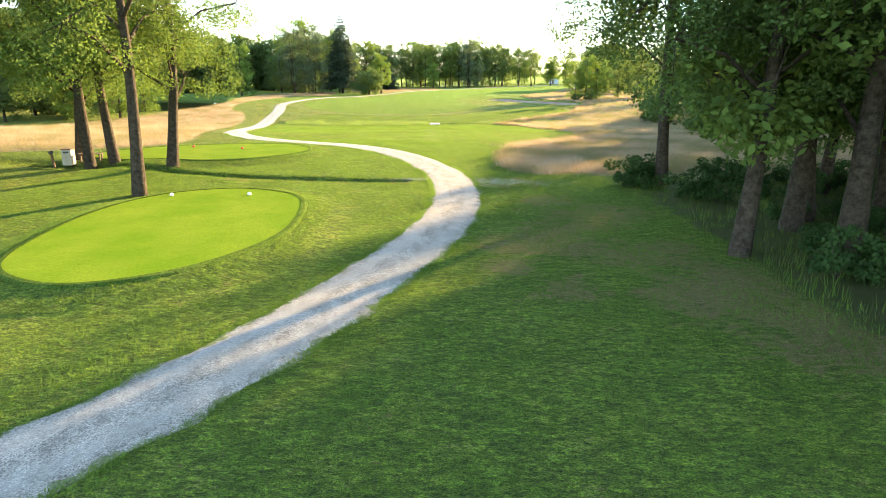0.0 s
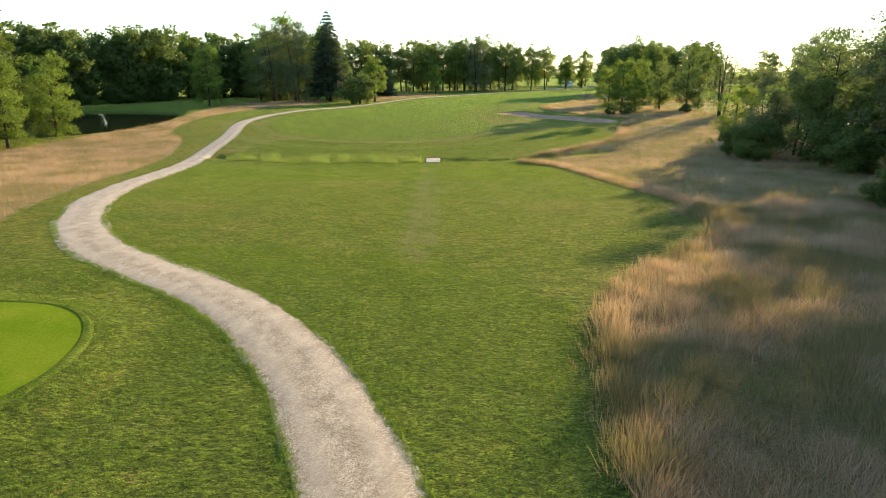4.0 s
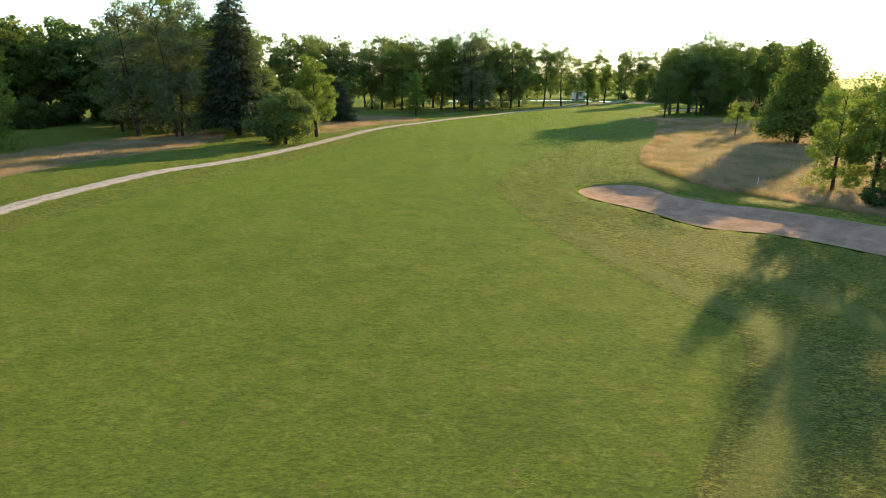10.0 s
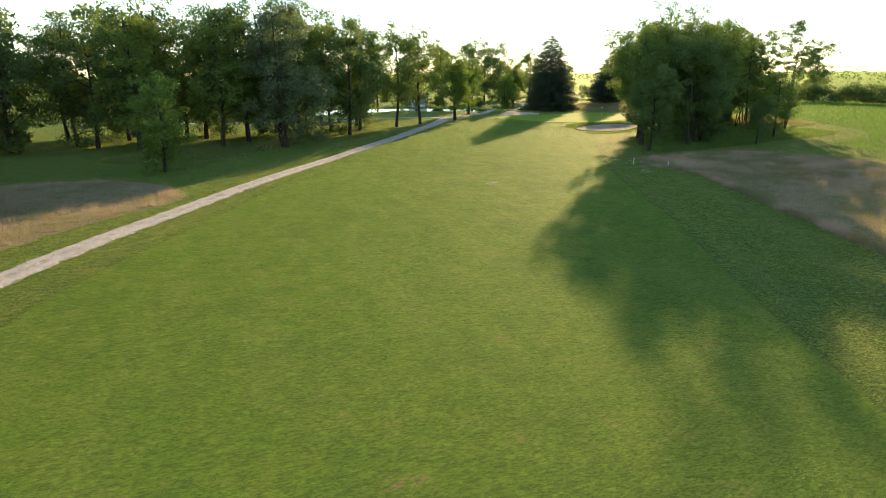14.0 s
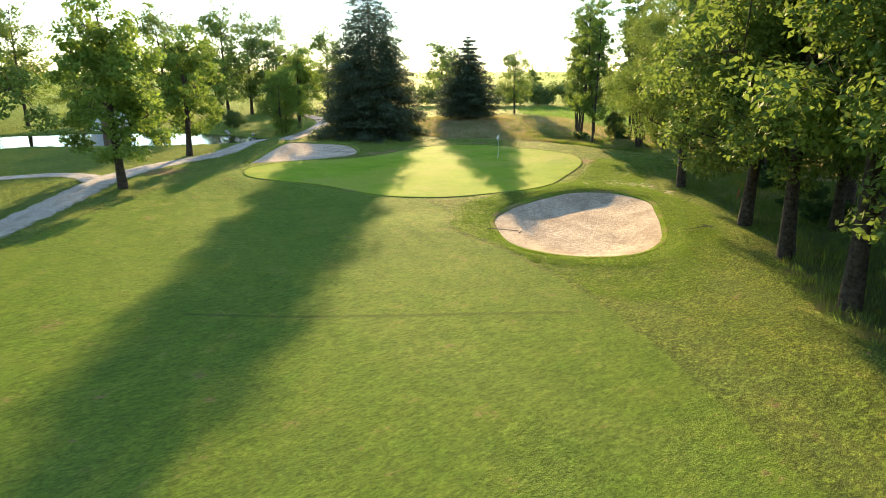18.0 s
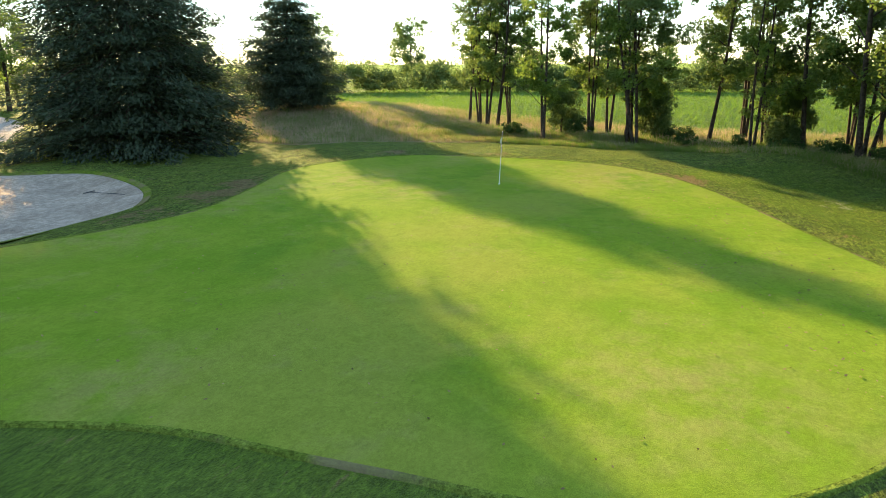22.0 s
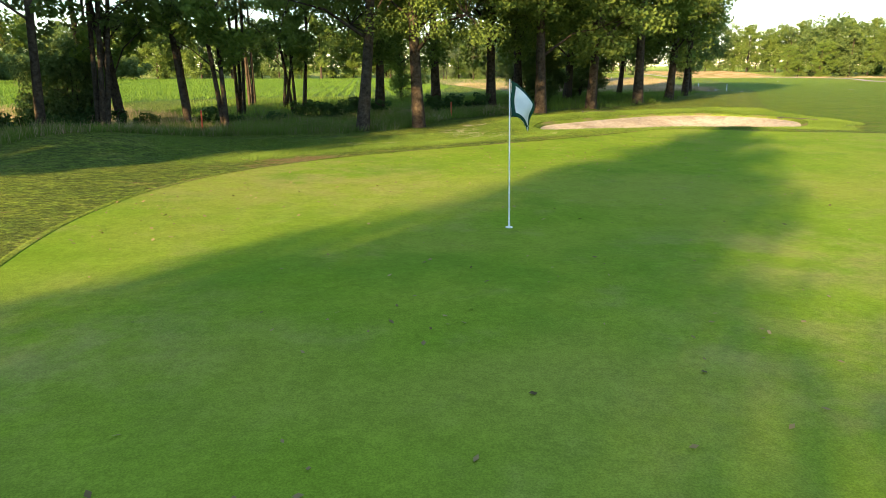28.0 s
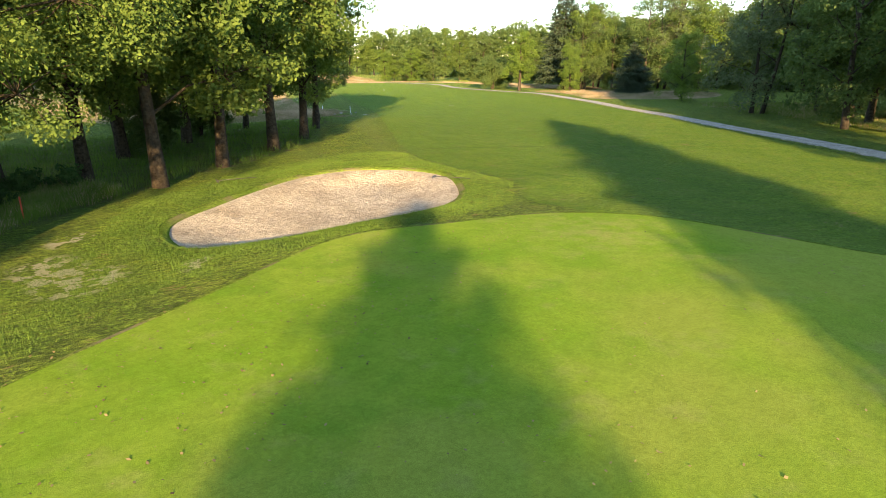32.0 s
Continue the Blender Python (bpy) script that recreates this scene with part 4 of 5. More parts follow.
LABEL = {
    "dark": "oak at the edge of the wood beside the path, leaves coloured dark as if backlit",
    "high": "tall oak with bare lower trunk and airy crown", "near": "broad oak with low leafy boughs and a dark trunk", "oak_a": "tall oak with a spreading leafy crown and grey-brown trunk", "oak_b": "tall oak with a spreading leafy crown and grey-brown trunk", "oak_c": "dark green oak with low hanging boughs",
    "mid_a": "tall green broadleaved tree in the row beside the fairway", "mid_b": "dark green broadleaved tree with a dense crown", "mid_c": "bright green broadleaved tree with low boughs", "mid_d": "grey-green tree with two stems",
    "slim_a": "slender tree with a thin crown at the edge of the field", "slim_b": "three-stemmed slender tree at the edge of the field", "slim_c": "leaning slender tree with light green leaves",
    "bush": "dense round dark green shrub", "low": "low ivy-like undergrowth below the trees", "sapling": "small young tree standing in dry grass", "lime": "young light green tree beside the cart path",
    "pyramid": "conical dense green tree standing in dry grass", "bare": "half-bare grey willow with upright branches", "far_a": "green woodland tree in the distance", "far_b": "dark woodland tree in the distance",
    "spruce": "large dark spruce with boughs down to the ground", "cedar": "dark tiered conifer in dry grass", "pine": "tall dark pine above the other trees"}
GROUP = {"dark": "oaks", "high": "oaks", "near": "oaks", "oak": "oaks", "mid": "trees along the fairway", "slim": "slender trees by the field", "low": "undergrowth", "far": "distant woodland"}
for key, ob in ARCHE.items():
    tagged(ob, LABEL[key], "shrub" if key in ("bush", "low") else "tree", GROUP.get(key.split("_")[0], ""))
used = set()
tree_rnd = random.Random(4)


USUAL = {"mid_a": 0.72, "mid_b": 0.68, "mid_c": 0.85, "low": 0.85}  # usual size of each kind against its model


def plant(key, x, y, size=1.0, turn=None, tall=1.0, tilt=0.0):
    size *= USUAL.get(key, 1.0)
    m = Matrix.Translation((x, y, at_land(x, y))) @ Matrix.Rotation(tree_rnd.uniform(0, 6.28) if turn is None else radians(turn), 4, "Z") @ Matrix.Rotation(radians(tilt), 4, "X")
    if key in used:
        first = ARCHE[key].scale
        return copy_thing(ARCHE[key], m @ Matrix.Diagonal((size / first[0], size / first[1], size * tall / first[2], 1)))
    used.add(key)
    ARCHE[key].matrix_basis = m @ Matrix.Diagonal((size, size, size * tall, 1))
    return ARCHE[key]


# oaks left of the first tee, and the dark wood right of it
for key, x, y, s in (("high", -17.8, 34.6, 1.0), ("near", -19.6, 36.9, 0.95), ("high", -11.3, 26.1, 0.97), ("near", -13.0, 33.6, 1.0), ("high", -16.6, 34.9, 0.95), ("oak_a", -25, 29, 1.0), ("oak_b", -31, 34, 1.0), ("oak_a", -24, 17, 1.0)):
    plant(key, x, y, s)
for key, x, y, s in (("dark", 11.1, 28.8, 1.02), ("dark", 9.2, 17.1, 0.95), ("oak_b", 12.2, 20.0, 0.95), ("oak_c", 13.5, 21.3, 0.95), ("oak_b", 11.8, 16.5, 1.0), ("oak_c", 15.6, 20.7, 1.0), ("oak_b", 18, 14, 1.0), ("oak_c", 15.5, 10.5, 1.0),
                     ("oak_b", 21, 24, 1.0), ("oak_c", 22, 17, 1.0), ("oak_c", 13.5, 7, 1.0), ("oak_b", 20, 7, 1.0), ("oak_c", 26, 21, 1.0), ("oak_c", 17, 26.5, 0.95), ("oak_c", 27, 29, 1.0), ("oak_b", 31, 44, 0.9), ("oak_c", 36, 52, 0.9), ("oak_b", 42, 60, 0.85), ("oak_c", 29, 37, 1.0), ("oak_b", 37, 44, 0.95), ("oak_b", 23, 31.5, 0.95)):
    plant(key, x, y, s)
for i in range(70):
    x, y = tree_rnd.uniform(9.4, 24), tree_rnd.uniform(5, 30)
    plant("low", x, y, tree_rnd.uniform(0.5, 1.1))
# right-hand copse beyond the dry rough
for key, x, y, s in (("mid_c", 33, 96, 0.47), ("mid_d", 33.5, 91, 0.44), ("mid_d", 37.5, 92, 0.5), ("mid_b", 37, 86, 0.82), ("mid_d", 40, 80, 0.76), ("mid_b", 41.5, 76, 0.95), ("mid_b", 42, 87, 0.85), ("mid_d", 44, 97, 0.54), ("mid_b", 45, 80, 0.95), ("mid_d", 50, 88, 0.7),
                     ("mid_b", 52, 98, 0.9), ("mid_b", 47, 106, 0.85), ("mid_b", 38.5, 72.5, 0.95), ("mid_d", 42, 69, 0.88), ("mid_b", 37, 65.5, 0.98), ("mid_b", 41, 61, 1.05), ("mid_d", 36, 58, 0.5), ("bush", 25.5, 60, 0.5), ("bush", 28, 61.5, 0.55),
                     ("bush", 31.8, 88, 0.75), ("bush", 34.5, 78, 0.7), ("bush", 36, 70, 0.7), ("bush", 31.5, 91.5, 0.6), ("bush", 36, 82, 0.8)):
    plant(key, x, y, s)
# single trees beyond the first bunker
for key, x, y, s in (("mid_c", 33.2, 141.6, 0.64), ("mid_c", 36, 143, 0.62), ("mid_c", 31.4, 143.5, 0.55), ("mid_b", 46.7, 146.5, 0.8), ("mid_b", 42.5, 149, 0.6), ("bare", 46.3, 131, 1.0), ("mid_c", 58, 128, 0.7), ("bush", 54, 126, 0.8), ("mid_b", 62, 118, 0.8),
                     ("pyramid", 50.3, 179.4, 1.0), ("sapling", 47.5, 190.5, 1.0), ("low", 30, 137, 1.2), ("low", 33, 138, 1.3), ("low", 44, 140, 1.3), ("mid_b", 56, 108, 0.8), ("mid_b", 51, 152, 0.6), ("mid_b", 57, 143, 0.6), ("mid_d", 62, 134, 0.65), ("mid_b", 66, 124, 0.7), ("mid_b", 70, 112, 0.75), ("mid_b", 60, 100, 0.7)):
    plant(key, x, y, s)
# left: trees round the first pond and the group by the bend
for key, x, y, s in (("mid_c", -49.3, 110.7, 0.75), ("mid_c", -47.5, 98.5, 0.62), ("mid_c", -53, 96, 0.7), ("mid_a", -56, 103, 0.7), ("mid_b", -62, 94, 0.75), ("mid_c", -51, 172, 0.85), ("mid_b", -50, 212, 1.0), ("mid_c", -44, 207, 1.45), ("mid_d", -38.5, 206, 0.98), ("mid_b", -33, 206, 1.2), ("mid_b", -41, 213, 1.0), ("pine", -27, 190.5, 1.1),
                     ("mid_a", -28.5, 195, 1.12), ("mid_d", -40, 189, 0.86), ("mid_d", -34.5, 188.5, 0.8), ("mid_b", -38, 195, 1.0), ("mid_b", -26, 196, 0.85), ("bush", -18.2, 179, 1.3), ("lime", -15.5, 189, 1.2), ("cedar", -15.5, 214.5, 0.9), ("mid_c", -18.2, 199.5, 0.55), ("mid_b", -15.6, 223, 0.5),
                     ("mid_c", -0.8, 232, 0.58), ("mid_b", -46, 196, 0.9)):
    plant(key, x, y, s if key in ("lime", "bush", "cedar") else 1.06 * s)
wood_rnd = random.Random(6)
for i in range(44):
    t = i / 43
    a = radians(28 + 150 * t)
    x, y = -58 - 48 * math.sin(a) * (0.55 + 0.45 * t) + wood_rnd.uniform(-5, 5), 205 - 100 * t + wood_rnd.uniform(-5, 5)
    plant(("mid_a", "far_b", "mid_b", "far_b")[i % 4], x, y, wood_rnd.uniform(0.9, 1.1))
# the row left of the second half of the fairway
for key, x, y, s in (("mid_a", -11.5, 260, 0.9), ("mid_b", -6, 266, 1.0), ("mid_a", -1, 258, 1.0), ("mid_b", 4, 263, 1.05), ("mid_a", 9, 255, 1.05), ("mid_b", 13.4, 256.5, 1.1), ("mid_a", 16.6, 259, 1.08), ("mid_d", 13.2, 248, 0.75), ("mid_b", -9, 257, 0.9), ("mid_b", 1.5, 266, 0.95), ("mid_b", 9.5, 262, 0.95), ("mid_a", -4, 252, 0.95), ("mid_a", 5.5, 251, 0.9), ("mid_b", -20, 264, 0.95), ("mid_b", 14, 266, 0.9), ("mid_a", 22.3, 265.5, 0.98), ("mid_b", 23.7, 259.5, 0.95),
                     ("mid_a", 27, 266.3, 0.95), ("mid_b", 19.5, 270.5, 0.9), ("mid_a", 34.5, 270.6, 0.93), ("mid_a", 40.6, 275.6, 0.93), ("mid_b", 28, 272, 0.85), ("lime", 49.6, 280.8, 1.3), ("lime", 58.6, 294.5, 1.25), ("lime", 80.5, 315.2, 1.15), ("mid_b", -18, 255, 0.95), ("mid_a", -26, 250, 0.95), ("mid_b", -33, 244, 0.95),
                     ("mid_a", -40, 236, 0.95), ("mid_b", 7, 271, 0.95), ("mid_a", -14, 270, 0.95), ("far_b", -22, 262, 1.0), ("far_b", -30, 256, 1.0), ("far_b", -6, 275, 1.05), ("far_b", -40, 250, 1.0), ("far_b", -48, 238, 1.0), ("far_b", -50, 226, 1.0), ("far_b", -58, 218, 1.0)):
    plant(key, x, y, s if key in ("far_b", "lime") else 1.16 * s)
# the clump right of the fairway and the trees by the green
for key, x, y, s in (("oak_c", 50.5, 226, 0.58), ("oak_b", 54, 231.6, 0.76), ("oak_a", 58.1, 237.2, 0.9), ("oak_a", 61.5, 230.5, 0.82), ("oak_b", 62.2, 241, 0.98), ("oak_a", 67, 245, 0.95), ("oak_b", 71.2, 248.8, 0.9), ("oak_b", 65, 234, 0.92), ("oak_a", 70, 238.5, 1.0),
                     ("oak_a", 73.3, 245.3, 0.9), ("near", 78.6, 256.6, 0.9), ("near", 81, 258, 0.85), ("oak_c", 67.5, 226.5, 0.36), ("oak_a", 76.5, 244.5, 0.9), ("oak_c", 58.5, 228.5, 0.8), ("oak_b", 80, 247, 0.8)):
    plant(key, x, y, 1.06 * s)
# slender trees between green and field
for i, (x, y) in enumerate(((104.6, 286.5), (103.1, 284.8), (102.2, 284), (100.9, 282.7), (103, 282.3), (96.4, 277.8), (104, 276.3), (99.8, 275.4), (101, 274.5), (98.2, 272.6), (97, 272), (96.2, 271.4), (98.3, 267.5), (100.2, 265.7), (95.1, 264.8), (96, 262.3), (97.3, 259.8),
                            (94.5, 259.7), (91.8, 260.2), (90.8, 258.1), (90.3, 256.2), (87.9, 256.4), (97.5, 264.2), (86.3, 257.4), (90, 248.2), (87.3, 247.5), (84.7, 246.5), (84.5, 243.8), (93, 252.5), (97, 254), (100, 258), (88, 240), (86, 242))):
    plant(("slim_a", "slim_b", "slim_c")[i % 3], x, y, tree_rnd.uniform(0.85, 1.1), tilt=tree_rnd.uniform(-5, 5))
scrub_rnd = random.Random(27)
for i in range(46):
    t = scrub_rnd.uniform(0, 1)
    x, y = np.interp(t, [0, 0.25, 0.5, 0.75, 1], [72, 80, 89, 96.5, 99]) + scrub_rnd.uniform(-1.2, 2.6), np.interp(t, [0, 0.25, 0.5, 0.75, 1], [246, 251, 256, 264, 280]) + scrub_rnd.uniform(-2, 1)
    plant("low", x, y, scrub_rnd.uniform(0.45, 1.0))
for x, y, sz, tall in ((92.5, 256.0, 0.5, 1.5), (96.4, 263.2, 0.45, 1.7), (99, 271.0, 0.5, 1.5), (100.5, 277.5, 0.4, 1.6), (95, 251, 0.5, 1.2)):
    plant("bush", x, y, sz, tall=tall)
# conifers and trees round the back of the green and the second pond
plant("spruce", 80.7, 297.4, 1.1, tall=0.9)
for key, x, y, s in (("cedar", 97.7, 299.5, 1.16), ("mid_a", 124, 316, 0.75), ("mid_c", 74.6, 308.3, 0.55), ("mid_c", 75.9, 310, 0.55), ("mid_a", 80.8, 341, 1.2), ("mid_b", 87, 346, 1.2), ("mid_c", 76, 334, 0.7), ("mid_c", 90, 334, 0.6), ("mid_b", 94, 350, 1.2), ("mid_c", 58, 338, 0.7), ("mid_c", 46, 337, 0.65), ("mid_c", 20, 338, 0.7), ("mid_a", 70, 340, 1.15), ("mid_d", 62, 341, 0.75), ("mid_a", 52, 342, 1.1),
                     ("mid_b", 43, 342, 1.1), ("mid_a", 33, 344, 1.1), ("mid_d", 24, 342, 0.8), ("mid_b", 12, 344, 1.1), ("mid_a", 98, 338, 1.0), ("mid_b", 104, 346, 0.75), ("mid_a", 112, 340, 0.75), ("bush", 66, 331, 0.5), ("bush", 74, 322, 0.45)):
    plant(key, x, y, s)
for i in range(22):
    plant(("far_b", "far_a")[i % 2], -42 - 3.4 * i + wood_rnd.uniform(-3, 3), 226 - 1.2 * i + wood_rnd.uniform(-6, 6), wood_rnd.uniform(0.85, 1.05))
for i in range(26):
    t = i / 25
    plant("bush", -46 - 44 * math.sin(2.4 * t + 0.2) + wood_rnd.uniform(-3, 3), 208 - 95 * t + wood_rnd.uniform(-4, 4), wood_rnd.uniform(0.7, 1.2))
# woods closing the field to the south
for i in range(40):
    x = 72 + 3.6 * i + wood_rnd.uniform(-2, 2)
    plant(("far_a", "far_b", "far_a", "mid_c")[i % 4], x, 100 + 0.16 * (x - 72) + wood_rnd.uniform(-9, 9), wood_rnd.uniform(0.65, 0.95))
for key, x, y, s in (("mid_c", 78, 233, 0.6), ("bush", 68, 237, 0.7), ("bush", 63, 231, 0.8)):
    plant(key, x, y, s)
# woods beyond the dry grass behind the first tee
for i in range(22):
    x = -46 - 3.2 * i + wood_rnd.uniform(-2, 2)
    plant(("far_a", "mid_c", "far_b")[i % 3], x, 26 - 0.75 * (x + 46) + wood_rnd.uniform(-7, 7), wood_rnd.uniform(0.9, 1.15))
# distant woods
far_rnd = random.Random(8)
for i in range(44):
    a = radians(far_rnd.uniform(0, 360))
    r = far_rnd.uniform(330, 420)
    x, y = 20 + r * math.cos(a) * 0.95, 150 + r * math.sin(a)
    plant(("far_a", "far_b")[i % 2], x, y, far_rnd.uniform(0.9, 1.2))
for key, ob in ARCHE.items():
    if key not in used:
        plant(key, -70 - 5 * len(used), 215, 0.9)


def far_woods():
    """Hedges and woods along the horizon, as one sheet of foliage clumps."""
    rnd = np.random.RandomState(3)
    cen, rad = [], []
    for ring, n, hh in ((470, 420, 9), (640, 420, 12), (900, 420, 17)):
        for i in range(n):
            a = 6.2832 * (i + rnd.uniform(0, 1)) / n
            r = ring * (1 + 0.12 * math.sin(3 * a + ring)) + rnd.uniform(-15, 15)
            top = hh * rnd.uniform(0.5, 1.1)
            for z in (0.25, 0.7):
                cen.append((20 + r * math.cos(a), 150 + r * math.sin(a), top * z))
                rad.append(max(2.5, top * 0.55) * ring / 520)
    return quads_mesh("distant_woods", crown_quads(rnd, cen, rad, 70000, 1.0), M["deep"])


tagged(new("distant_woods", far_woods()), "far hedges and woods along the hazy horizon", "woods", kind="stuff")


def hedge(name, P, top, width, leaves, leaf, seed, mat, label):
    rnd = np.random.RandomState(seed)
    D = densify(np.array(P, float), 1.1)
    cen, rad = [], []
    for p in D:
        h = top * rnd.uniform(0.65, 1.15)
        for z in (0.3, 0.75):
            cen.append((p[0] + rnd.uniform(-1, 1) * width, p[1] + rnd.uniform(-1, 1) * width, h * z))
            rad.append(h * rnd.uniform(0.35, 0.5))
    return tagged(new(name, quads_mesh(name, crown_quads(rnd, cen, rad, leaves, leaf), M[mat])), label, "hedge", kind="stuff")


hedge("field_hedge", [(128, 352), (150, 335), (168, 300), (176, 262), (178, 225)], 4.4, 1.3, 80000, 0.22, 51, "deep", "thick green hedge along the far side of the field")
hedge("far_hedge", [(178, 225), (170, 190), (150, 160), (130, 130)], 4.2, 1.3, 60000, 0.24, 52, "deep", "dark hedge bounding the field")
for x, y, sc in ((140, 352, 0.5), (118, 356, 0.55), (104, 362, 0.6), (150, 366, 0.6), (182, 310, 0.45), (190, 262, 0.5), (160, 345, 0.45), (200, 230, 0.5), (186, 205, 0.42), (172, 172, 0.42), (215, 290, 0.55)):
    plant("far_a", x, y, sc)


# ---- long grass, reeds, maize ----
def scatter(P, n, seed):
    """n random places within the outline P."""
    rnd = np.random.RandomState(seed)
    lo, hi = P.min(0), P.max(0)
    out = np.zeros((0, 2))
    while len(out) < n:
        q = rnd.uniform(lo, hi, (n, 2))
        q = q[area_dist(P, q[:, 0], q[:, 1]) < rnd.uniform(-0.5, 0.1, n)]
        out = np.concatenate([out, q])
    return out[:n]


def blades(name, Q, height, spread, width, per, mat, seed, lean=0.35):
    """Tufts of pointed blades at the places Q, each of per blades."""
    rnd = np.random.RandomState(seed)
    Z = land(Q[:, 0], Q[:, 1])
    base = np.repeat(np.c_[Q, Z], per, 0)
    n = len(base)
    patchy = 0.85 + 0.3 * np.sin(Q[:, 0] * 1.9 + 2 * np.sin(Q[:, 1] * 0.8)) * np.sin(Q[:, 1] * 1.6 + 1.5 * np.sin(Q[:, 0] * 0.7))
    hh = np.repeat(height * patchy * rnd.uniform(0.55, 1.2, len(Q)), per) * rnd.uniform(0.7, 1.1, n)
    a = rnd.uniform(0, 6.2832, n)
    out = np.stack([np.cos(a), np.sin(a), 0 * a], -1)
    foot = base + out * (rnd.uniform(0, spread, n))[:, None]
    tip = foot + out * (hh * rnd.uniform(0.05, lean, n))[:, None] + np.stack([0 * a, 0 * a, hh], -1)
    b = rnd.uniform(0, 6.2832, n)
    side = np.stack([np.cos(b), np.sin(b), 0 * b], -1) * (width * rnd.uniform(0.6, 1.3, n))[:, None]
    foot[:, 2] -= 0.02
    return tris_mesh(name, np.stack([foot - side, foot + side, tip], 1), M[mat])


q_r = np.concatenate([scatter(FESCUE_R, 60000, 1), scatter(curve_through([(15, 62), (14, 54), (9, 48), (5.6, 41), (5, 35), (8, 32), (24, 33), (34, 50), (32, 64)], 4), 34000, 31)])
q_r = np.concatenate([q_r, scatter(curve_through([(44, 213), (46, 220), (52, 222), (60, 221), (64, 214), (60, 205), (48, 203)], 4), 7000, 32)])
q_r = q_r[(q_r[:, 0] < 48) | (q_r[:, 1] > 175)]
q_r = q_r[line_dist(CART, q_r[:, 0], q_r[:, 1]) > 1.5]
tagged(new("dry_fescue_grass", blades("dry_fescue_grass", q_r, 0.46, 0.34, 0.007, 8, "straw", 2, lean=1.3)), "long dry straw-coloured fescue grass", "grass", kind="stuff")
q_l = np.concatenate([scatter(FESCUE_L, 30000, 3), scatter(FESCUE_G, 15000, 4), scatter(FESCUE_M, 5000, 5)])
tagged(new("tall_dry_grass", blades("tall_dry_grass", q_l, 0.45, 0.36, 0.009, 8, "straw", 6, lean=0.9)), "tall pale dry grass beside the course", "grass", kind="stuff")
q_v = np.concatenate([scatter(FESCUE_R, 9000, 7), scatter(WOOD_E, 9000, 8), scatter(FESCUE_G, 12000, 9), scatter(WOOD_R, 5000, 10)])
tagged(new("green_tall_grass", blades("green_tall_grass", q_v, 0.42, 0.3, 0.012, 5, "turfblade", 11, lean=0.6)), "green tufts of uncut grass between the trees", "grass", kind="stuff")
oP = densify(np.r_[FESCUE_R, FESCUE_R[:1]], 0.05)
oP = oP[(oP[:, 0] < 48) & (oP[:, 1] > 32)]
o_rnd = np.random.RandomState(66)
q_o = oP[o_rnd.randint(0, len(oP), 16000)] + o_rnd.normal(size=(16000, 2)) * 0.3
tagged(new("dry_grass_margin", blades("dry_grass_margin", q_o, 0.52, 0.25, 0.008, 8, "straw", 67, lean=0.8)), "tall dry grass along the edge of the mown turf", "grass", kind="stuff")
# unmown grass and scrub in front of the trees by the ditch
LONG_G = curve_through([(97, 288), (93.5, 282), (92, 276), (91, 267), (88, 262), (84.5, 259.6), (80, 258), (76.5, 252.5), (72.5, 249), (75, 245.5), (82, 248.5), (90, 252.5), (97, 258), (98.5, 270), (101, 286)], 4)
tagged(new("long_ditch_grass", blades("long_ditch_grass", scatter(LONG_G, 26000, 61), 0.4, 0.3, 0.009, 8, "turfblade", 62, lean=0.9)), "long uncut green grass below the trees by the ditch", "grass", kind="stuff")
tagged(new("ditch_dry_stalks", blades("ditch_dry_stalks", scatter(LONG_G, 7000, 63), 0.5, 0.3, 0.007, 6, "straw", 64, lean=0.7)), "pale dry stalks among the long grass", "grass", kind="stuff")
# uneven tufts of the mown semi-rough where the camera flies low
for nm, P, n, hh in (("mown_tufts", [(-16, 3), (-16, 46), (-4, 52), (6, 44), (9, 30), (9, 4), (0, -3)], 150000, 0.075), ("fairway_side_tufts", [(-15, 55), (-8, 48), (4, 47), (11, 54), (14, 62), (13, 76), (11, 86), (-19, 88), (-20, 72)], 110000, 0.05), ("ditch_side_tufts", [(-20, 78), (-19, 103), (-9, 102), (5, 104), (14, 112), (22, 118), (22, 104), (10, 93), (11, 84), (8, 76)], 90000, 0.06),
                     ("bunker_side_tufts", [(57, 246), (58, 257), (63, 261.5), (74, 262.5), (80, 265.5), (85, 268), (87, 262), (78, 259), (72.5, 251), (64, 246)], 50000, 0.06)):
    Q = scatter(curve_through(P, 4), n, 41)
    keep = line_dist(CART, Q[:, 0], Q[:, 1]) > 1.25
    for O in (TEE_A, TEE_B, GREEN, BUNKER_R, FAIRWAY):
        keep &= area_dist(O, Q[:, 0], Q[:, 1]) > 0.25
    Q = Q[keep]
    tagged(new(nm, blades(nm, Q, hh, 0.08, 0.010, 4, "turfblade", 42, lean=1.3)), "short uneven tufts of mown rough grass", "grass", kind="stuff")
